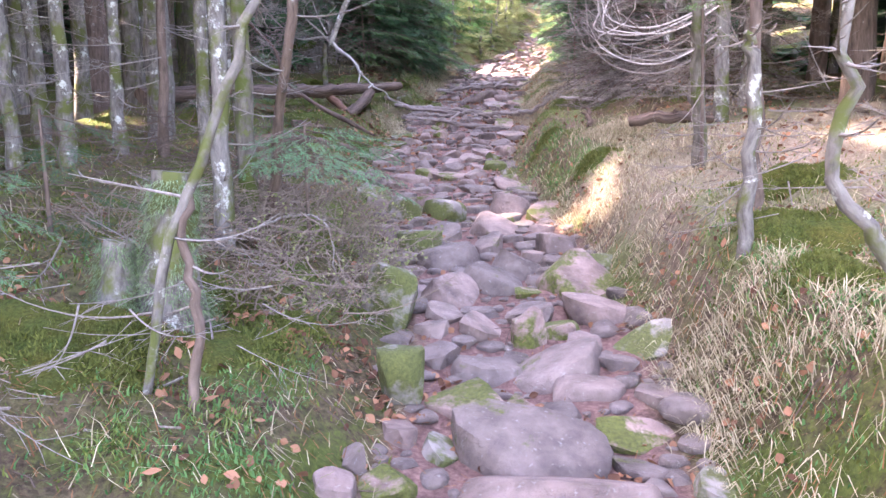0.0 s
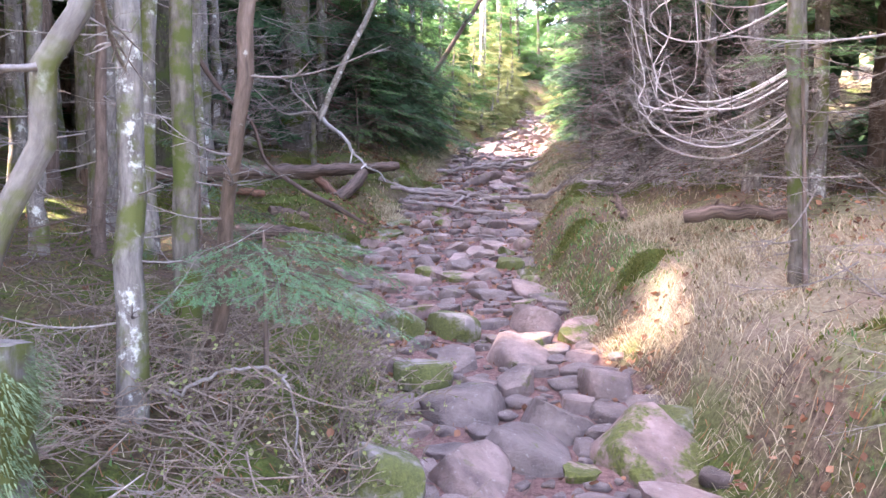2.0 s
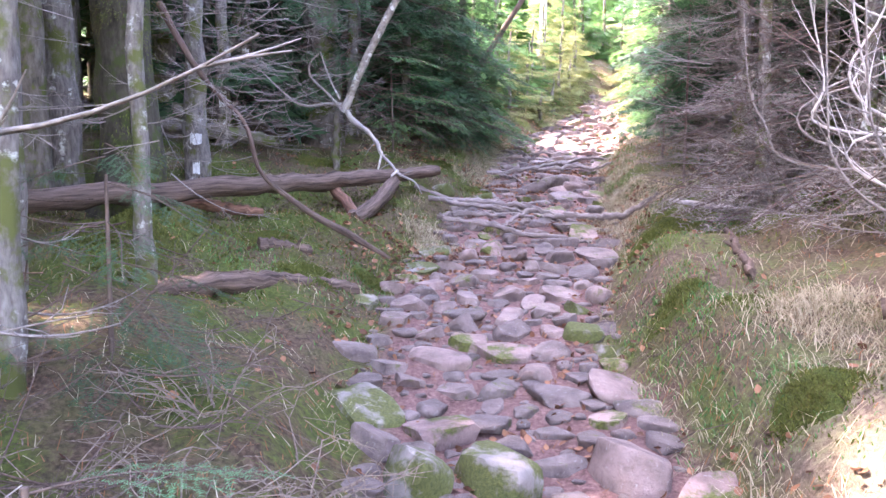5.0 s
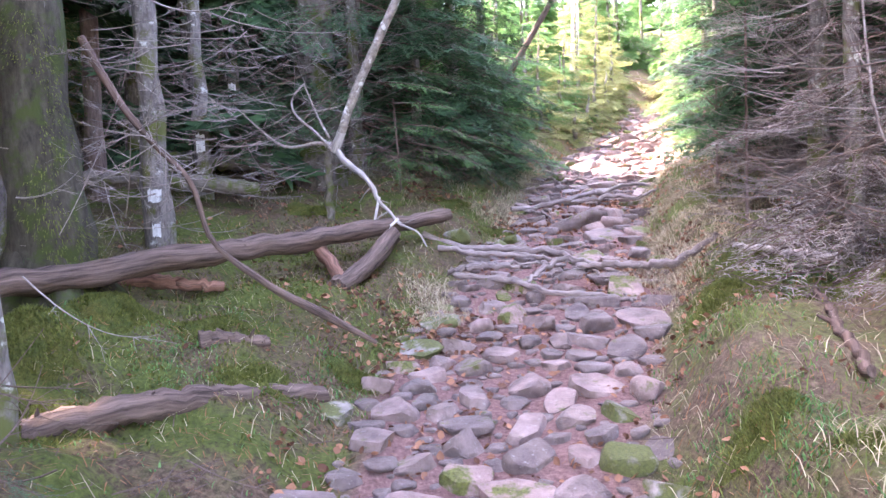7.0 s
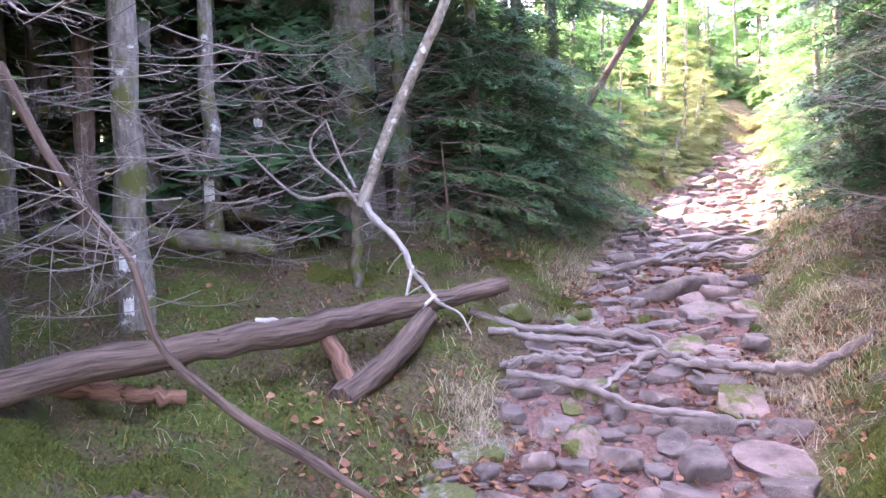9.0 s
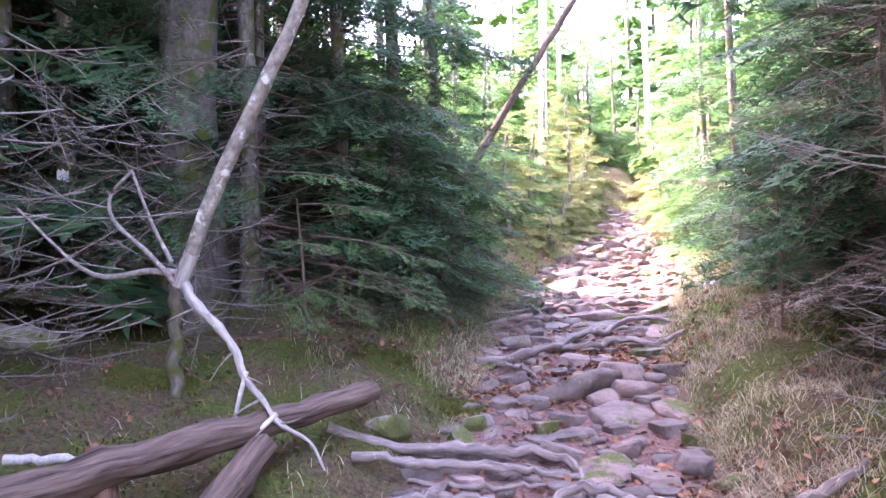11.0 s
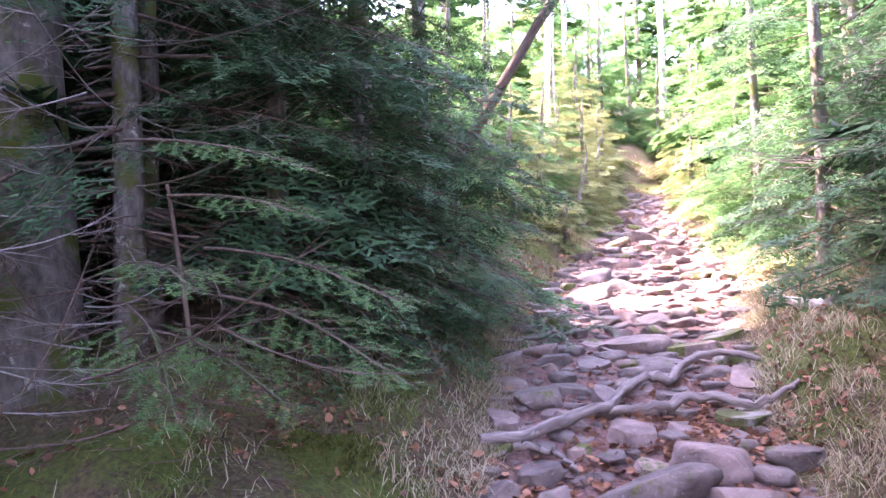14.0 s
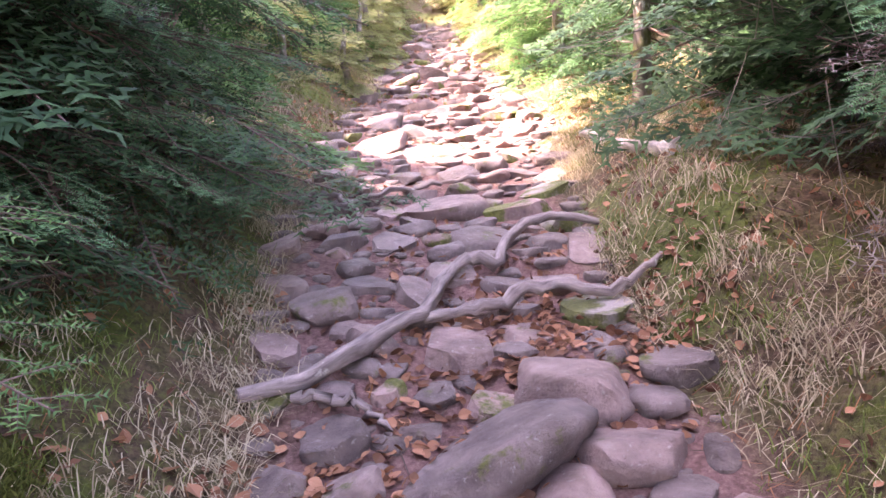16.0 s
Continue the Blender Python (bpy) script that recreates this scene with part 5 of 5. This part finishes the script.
for x, y, n, size in ((1.02, 10.35, 260, .2), (1.2, 10.15, 260, .2), (1.12, 10.6, 240, .2), (1.4, 10.4, 220, .2), (-.52, 9.85, 260, .18), (-.42, 9.65, 220, .16), (-.62, 10.05, 220, .18), (1.05, 2.75, 220, .17), (1.2, 2.5, 220, .17), (1.12, 3.1, 200, .16), (1.35, 2.3, 200, .17), (1.15, 5.0, 240, .16), (1.28, 5.3, 260, .17), (1.05, 5.35, 220, .14),
                      (1.45, 5.6, 220, .17), (1.35, 4.85, 200, .15), (1.3, 6.6, 240, .18), (1.45, 6.85, 220, .18), (1.25, 6.9, 180, .15), (-.18, 12.45, 200, .16), (-.1, 12.8, 200, .17), (-.3, 12.2, 180, .16), (-.02, 13.2, 180, .16), (.1, 14.3, 200, .18), (.2, 14.9, 200, .18), (1.45, 12.2, 200, .17), (1.6, 12.8, 200, .17), (1.75, 13.3, 200, .17), (1.35, 11.4, 200, .17)):
    grass_tuft(x, y, n, size, GRASS_DRY, "tuft of pale straw-coloured dry grass")
for x, y, n, size in ((-.65, 9.3, 160, .13), (-.78, 9.05, 140, .12), (1.05, 8.2, 140, .12), (1.3, 11.8, 180, .15), (1.5, 12.5, 160, .15), (-.32, 11.75, 160, .14), (-.45, 12.6, 150, .14), (1.55, 13.6, 160, .15), (-1.05, 11.6, 140, .13), (-.2, 13.5, 150, .14), (1.2, 2.9, 130, .12), (-.9, 2.2, 140, .1), (-.65, 2.4, 140, .1)):
    grass_tuft(x, y, n, size, GRASS_GREEN, "tuft of short green grass beside the trail")


def leafy_ground(x, y):
    e = edge(x, y)
    return .45 * (np.abs(e) < .3) * (e != 0) + .34 * (e == 0) + .06 + .1 * (y > 11) + .9 * bump_at(x, y, -.55, 3.4, .5) + .25 * (e < 0) * (y < 4) + .2 * (e > .3) + 1.2 * bump_at(x, y, 1.2, 12.6, .4) + .5 * bump_at(x, y, .2, 12.5, .4) + 1.3 * bump_at(x, y, -.9, 12.2, .8) + .4 * bump_at(x, y, -.9, 2.6, .6)


litter = Soup()
P = spread(9000, lambda x, y: leafy_ground(x, y) * np.clip(.2 + 1.5 * wob(x, y, 7, 4), .03, 1))
for (x, y), s in zip(P, rng.uniform(.018, .052, len(P))):
    lm = LEAVES[rng.integers(8)]
    m = np.array(Euler((rng.normal(0, .6), rng.normal(0, .6), rng.uniform(0, 6.3))).to_matrix()) * s
    litter.add(lm.v[0] @ m.T + (x, y, gz(x, y) + .012), lm.f[4][0])
for x, y in spread(2600, lambda x, y: bump_at(x, y, 1.0, 12.9, .35) + bump_at(x, y, .15, 12.2, .3) + .8 * bump_at(x, y, .7, 12.5, .3) + .7 * bump_at(x, y, .9, 10.6, .4) + .6 * bump_at(x, y, -.5, 9.3, .5)):
    lm = LEAVES[rng.integers(8)]
    m = turn_to((rng.normal(), rng.normal(), rng.normal(0, .35)), rng.normal(0, .6)) * rng.uniform(.026, .058)
    litter.add(lm.v[0] @ m.T + (x, y, gz(x, y) + .014), lm.f[4][0])
tagged(piece("leaf_litter", litter, LEAF_LITTER, smoothed=False), "fallen russet and pink-brown leaves", "leaves", kind="stuff")

sticks = Soup()
for x, y in spread(1700, lambda x, y: .12 + .5 * (edge(x, y) != 0)):
    a = rng.uniform(0, 6.3)
    L = rng.uniform(.05, .22)
    d = np.array([math.cos(a), math.sin(a), 0]) * L
    p = np.array([x, y, gz(x, y) + .012])
    q = p + d
    q[2] = gz(q[0], q[1]) + .015
    tube(sticks, np.array([p, (p + q) / 2 + rng.normal(0, .02, 3) * (1, 1, .3), q]), [.0026, .0022, .0012], 4, cap=False)
tagged(piece("fallen_twigs", sticks, TWIG_BROWN), "small dead twigs and needles strewn on the ground", "twigs", kind="stuff")

# straw and needles lying flat
def strewn(name, pts, length, width, material, label):
    n = len(pts)
    a = rng.uniform(0, 2 * np.pi, n)
    L = length * rng.uniform(.4, 1.3, n)
    q = pts + np.stack((np.cos(a), np.sin(a)), 1) * L[:, None]
    p0 = np.column_stack((pts, ground_z(pts[:, 0], pts[:, 1]) + rng.uniform(.004, .02, n)))
    p1 = np.column_stack((q, ground_z(q[:, 0], q[:, 1]) + rng.uniform(.004, .03, n)))
    w = np.stack((-np.sin(a), np.cos(a), 0 * a), 1) * width
    s = Soup()
    s.add(np.stack((p0 - w, p0 + w, p1 + w * .5, p1 - w * .5), 1).reshape(-1, 3), np.arange(4 * n).reshape(-1, 4))
    tagged(piece(name, s, material, smoothed=False), label, "litter", kind="stuff")


strewn("straw_litter", spread(26000, lambda x, y: (edge(x, y) > 0) * np.where((y > 6.3) & (y < 10.2), .2, .8) + .12 * (edge(x, y) < 0)), .07, .0016, GRASS_DRY, "dry straw and dead grass lying on the bank")
strewn("needle_litter", spread(46000, lambda x, y: (edge(x, y) != 0) * .6 + .25), .045, .0018, DEAD_NEEDLE, "rust-brown dead needles strewn on the ground")

# larger fallen leaves, one by one
LEAF_MESHES = [lm.mesh("leaf", LEAF_LITTER, False) for lm in LEAVES]
for x, y in spread(130, lambda x, y: leafy_ground(x, y) * (y < 14) * (np.abs(edge(x, y)) < 1.2)):
    lf = new("leaf", LEAF_MESHES[rng.integers(8)])
    lf.parent = ground
    lf.location = (x, y, gz(x, y) + .03)
    lf.rotation_euler = (rng.normal(0, .5), rng.normal(0, .5), rng.uniform(0, 6.3))
    s = rng.uniform(.036, .058)
    lf.scale = (s, s, s)

# ---- stones of the trail ----
def stone_mesh(k, level=3, soft=0.0):
    bm = bmesh.new()
    bmesh.ops.create_icosphere(bm, subdivisions=level, radius=1)
    cuts = [(Vector((rng.normal(0, .12), rng.normal(0, .12), 1)).normalized(), rng.uniform(.38, .55))]
    for _ in range(9):
        cuts.append((Vector((rng.normal(), rng.normal(), rng.normal() * .45)).normalized(), rng.uniform(.52 + .6 * soft, .8 + .4 * soft)))
    off = Vector((k * 7.1, 3.3, 1.7))
    for v in bm.verts:
        c = v.co.copy()
        for n, d in cuts:
            o = c.dot(n) - d
            if o > 0:
                c -= n * o * (.985 - soft)
        c *= 1 + .08 * noise.noise(c * 1.7 + off) + .045 * noise.noise(c * 4.5 + off)
        v.co = Vector((c.x * 1.25, c.y * 1.25, c.z * 1.3))
    for f in bm.faces:
        f.smooth = True
    me = bpy.data.meshes.new("stone")
    bm.to_mesh(me)
    bm.free()
    me.set_sharp_from_angle(angle=radians(32 + 90 * soft))
    me.materials.append(STONE)
    return me


ROCKS = [stone_mesh(k) for k in range(14)]
ROUNDED = [stone_mesh(k, 3, .17) for k in range(8)]
PEBBLES = [stone_mesh(k, 2) for k in range(6)]
MOSSY_ROCKS = [me.copy() for me in ROCKS[:4]]
for me in MOSSY_ROCKS:
    me.materials[0] = MOSSY_STONE
stones = thing("trail", (0, 0, 0), "rocky trail of worn mauve-grey stones", "trail", kind="structure")
laid = []


def rock(x, y, sx, sy, sz, moss=0, turn=None, name="stone"):
    kit = MOSSY_ROCKS if moss else ROUNDED if sx > .13 and turn is None else ROCKS
    sz *= 1.0 + .75 * math.exp(-((y - 5.2) / 1.3) ** 2) + .25 * (y < 9)
    ob = new(name, kit[rng.integers(len(kit))])
    ob.parent = stones
    ob.location = (x, y, gz(x, y) + sz * (-.12 if moss < 2 else .5))
    ob.rotation_euler = (rng.normal(0, .2), rng.normal(0, .2), rng.normal(0, .3) if turn is None else turn)
    ob.scale = (sx, sy, sz)
    laid.append((x, y, max(sx, sy)))
    return ob


rock(0.27, 2.73, 0.258, 0.214, 0.127)
rock(0.31, 2.50, 0.297, 0.178, 0.074)
rock(-0.04, 2.75, 0.077, 0.084, 0.071, 1)
rock(-0.18, 3.11, 0.09, 0.10, 0.125, 2)
rock(-0.25, 3.91, 0.14, 0.15, 0.14, 2)
rock(0.08, 3.06, 0.139, 0.127, 0.078)
rock(0.18, 3.38, 0.130, 0.135, 0.075)
rock(0.46, 3.34, 0.210, 0.157, 0.084)
rock(0.55, 3.15, 0.132, 0.092, 0.061)
rock(0.39, 3.68, 0.071, 0.078, 0.145)
rock(0.17, 3.79, 0.106, 0.117, 0.071)
rock(-0.02, 4.00, 0.112, 0.123, 0.062)
rock(-0.05, 3.74, 0.078, 0.086, 0.064)
rock(0.53, 3.80, 0.106, 0.117, 0.065)
rock(0.63, 3.59, 0.088, 0.097, 0.068)
rock(0.77, 4.04, 0.184, 0.164, 0.074)
rock(0.73, 4.45, 0.202, 0.222, 0.093)
rock(0.27, 4.54, 0.191, 0.187, 0.082)
rock(0.04, 4.30, 0.150, 0.165, 0.078)
rock(0.02, 5.01, 0.175, 0.193, 0.096)
rock(-0.15, 5.39, 0.151, 0.166, 0.094, 1)
rock(0.05, 5.71, 0.120, 0.132, 0.074)
rock(0.30, 5.30, 0.093, 0.102, 0.109)
rock(0.74, 5.23, 0.137, 0.151, 0.084)
rock(0.55, 5.03, 0.088, 0.097, 0.059)
rock(0.35, 5.75, 0.161, 0.177, 0.083)
rock(0.54, 6.30, 0.165, 0.182, 0.117)
rock(0.03, 6.22, 0.152, 0.168, 0.125, 1)
rock(-0.29, 6.15, 0.129, 0.142, 0.123, 1)
rock(0.88, 4.76, 0.150, 0.153, 0.071, 1)
rock(-0.20, 2.50, 0.087, 0.080, 0.066)
rock(-0.34, 2.39, 0.075, 0.075, 0.064)
rock(-0.31, 2.60, 0.054, 0.060, 0.053)
rock(-0.54, 8.24, 0.114, 0.126, 0.087)
rock(-0.59, 7.91, 0.105, 0.115, 0.081)
rock(-0.17, 7.92, 0.092, 0.101, 0.103)
rock(-0.20, 8.87, 0.099, 0.109, 0.084)
rock(-0.01, 9.78, 0.099, 0.108, 0.098)
rock(-0.15, 8.41, 0.104, 0.114, 0.071)
rock(0.11, 8.63, 0.109, 0.120, 0.067)
rock(0.26, 8.41, 0.103, 0.113, 0.058)
rock(-0.13, 7.64, 0.097, 0.106, 0.076)
rock(0.12, 7.81, 0.101, 0.111, 0.068)
rock(0.30, 7.53, 0.128, 0.100, 0.064)
rock(-0.31, 7.39, 0.168, 0.113, 0.071)
rock(-0.73, 7.35, 0.144, 0.095, 0.062)
rock(-0.31, 8.24, 0.086, 0.094, 0.063)
rock(0.47, 9.29, 0.125, 0.138, 0.083)
rock(0.31, 9.20, 0.062, 0.068, 0.067)
rock(0.43, 7.97, 0.079, 0.087, 0.059)
rock(0.53, 7.73, 0.098, 0.108, 0.077, 1)
rock(-0.80, 8.12, 0.083, 0.092, 0.073, 1)
rock(-0.36, 7.74, 0.100, 0.091, 0.057)
rock(-0.03, 9.07, 0.103, 0.113, 0.065)
rock(-0.43, 8.74, 0.096, 0.104, 0.055)
rock(0.87, 9.63, 0.171, 0.178, 0.079)
rock(1.00, 9.97, 0.142, 0.110, 0.057)
rock(0.59, 12.36, 0.267, 0.212, 0.090)
rock(0.73, 12.16, 0.098, 0.108, 0.074)
rock(0.95, 12.28, 0.145, 0.159, 0.076)
rock(0.80, 11.85, 0.181, 0.182, 0.080)
rock(0.19, 11.83, 0.090, 0.100, 0.069)
rock(0.35, 11.77, 0.102, 0.112, 0.079)
rock(0.49, 11.65, 0.135, 0.102, 0.056)
rock(0.75, 11.64, 0.073, 0.080, 0.066)
rock(0.02, 12.35, 0.104, 0.114, 0.065)
rock(-0.48, 11.26, 0.110, 0.121, 0.070, 1)
rock(0.92, 12.59, 0.162, 0.178, 0.144)
rock(1.15, 13.32, 0.111, 0.122, 0.071)
rock(0.24, 13.33, 0.116, 0.127, 0.086)
rock(0.44, 13.52, 0.113, 0.124, 0.081)
rock(0.07, 13.06, 0.085, 0.094, 0.095)
rock(0.32, 13.13, 0.059, 0.065, 0.065)
rock(0.39, 13.02, 0.086, 0.095, 0.063)
rock(0.77, 13.54, 0.116, 0.128, 0.103)
rock(1.04, 13.88, 0.143, 0.157, 0.080)
rock(1.01, 14.61, 0.200, 0.220, 0.105)
rock(0.71, 14.59, 0.091, 0.100, 0.078)
rock(0.67, 12.60, 0.084, 0.088, 0.064)
rock(0.45, 12.54, 0.056, 0.062, 0.055)
rock(0.22, 12.32, 0.086, 0.060, 0.057)
rock(0.39, 12.71, 0.051, 0.056, 0.051)
rock(0.64, 14.00, 0.118, 0.115, 0.059)
rock(0.35, 14.32, 0.125, 0.124, 0.062)
rock(1.04, 16.93, 0.163, 0.179, 0.083)
rock(1.30, 16.49, 0.175, 0.180, 0.079)
rock(1.68, 16.38, 0.131, 0.144, 0.070)
rock(0.84, 16.08, 0.242, 0.145, 0.066)
rock(1.25, 15.86, 0.237, 0.142, 0.065)
rock(1.72, 14.88, 0.100, 0.087, 0.050)
rock(0.62, 15.03, 0.083, 0.091, 0.070)
rock(1.65, 15.44, 0.130, 0.099, 0.054)
rock(1.61, 14.99, 0.119, 0.072, 0.044)
rock(0.36, 13.90, 0.063, 0.069, 0.047)
rock(0.60, 13.40, 0.099, 0.109, 0.070)

# the rest of the paving, fitted between
count, tries = 0, 0
small = []
while tries < 20000:
    tries += 1
    y = rng.uniform(1.0, 22)
    cx, hw, *_ = trail(y)
    r = rng.uniform(.08, .19) if tries < 4000 else rng.uniform(.05, .12) if tries < 10000 else rng.uniform(.02, .07)
    x = cx + rng.uniform(-1, 1) * (hw + .06)
    if any((x - a) ** 2 + (y - b) ** 2 < (.83 * (r + c)) ** 2 for a, b, c in laid):
        continue
    side = abs(x - cx) > hw * .8
    if count < 205 and r > .045:
        rock(x, y, r, r * rng.uniform(.6, .95), r * rng.uniform(.35, .6), 1 if side and rng.uniform() < .22 else 0, rng.uniform(0, 3.1))
        count += 1
    else:
        small.append((x, y, r))
        laid.append((x, y, r))
rubble = Soup()
for x, y, r in small:
    me = PEBBLES[rng.integers(6)] if r < .07 else ROCKS[rng.integers(14)]
    v = np.array([u.co for u in me.vertices]) * (r, r * rng.uniform(.6, 1), r * .45)
    a = rng.uniform(0, 6.3)
    c, s = math.cos(a), math.sin(a)
    rubble.add(v @ np.array([[c, s, 0], [-s, c, 0], [0, 0, 1]]) + (x, y, gz(x, y) + r * .05), np.array([p.vertices[:] for p in me.polygons]))
tagged(piece("rubble", rubble, STONE, stones), kind="stuff")

# last tall crowns on the sunny side, added to block the sun
for x, y in ((-5.5, 9.5), (-4.7, 9.0), (-5.1, 10.1), (-6.3, 9.8)):
    upright(x, y, .1, BARK_GREY, "tall grey spruce trunk, dense crown added for shade", 9.5, (.1, 0), 6, 1.0, 52, split=False)
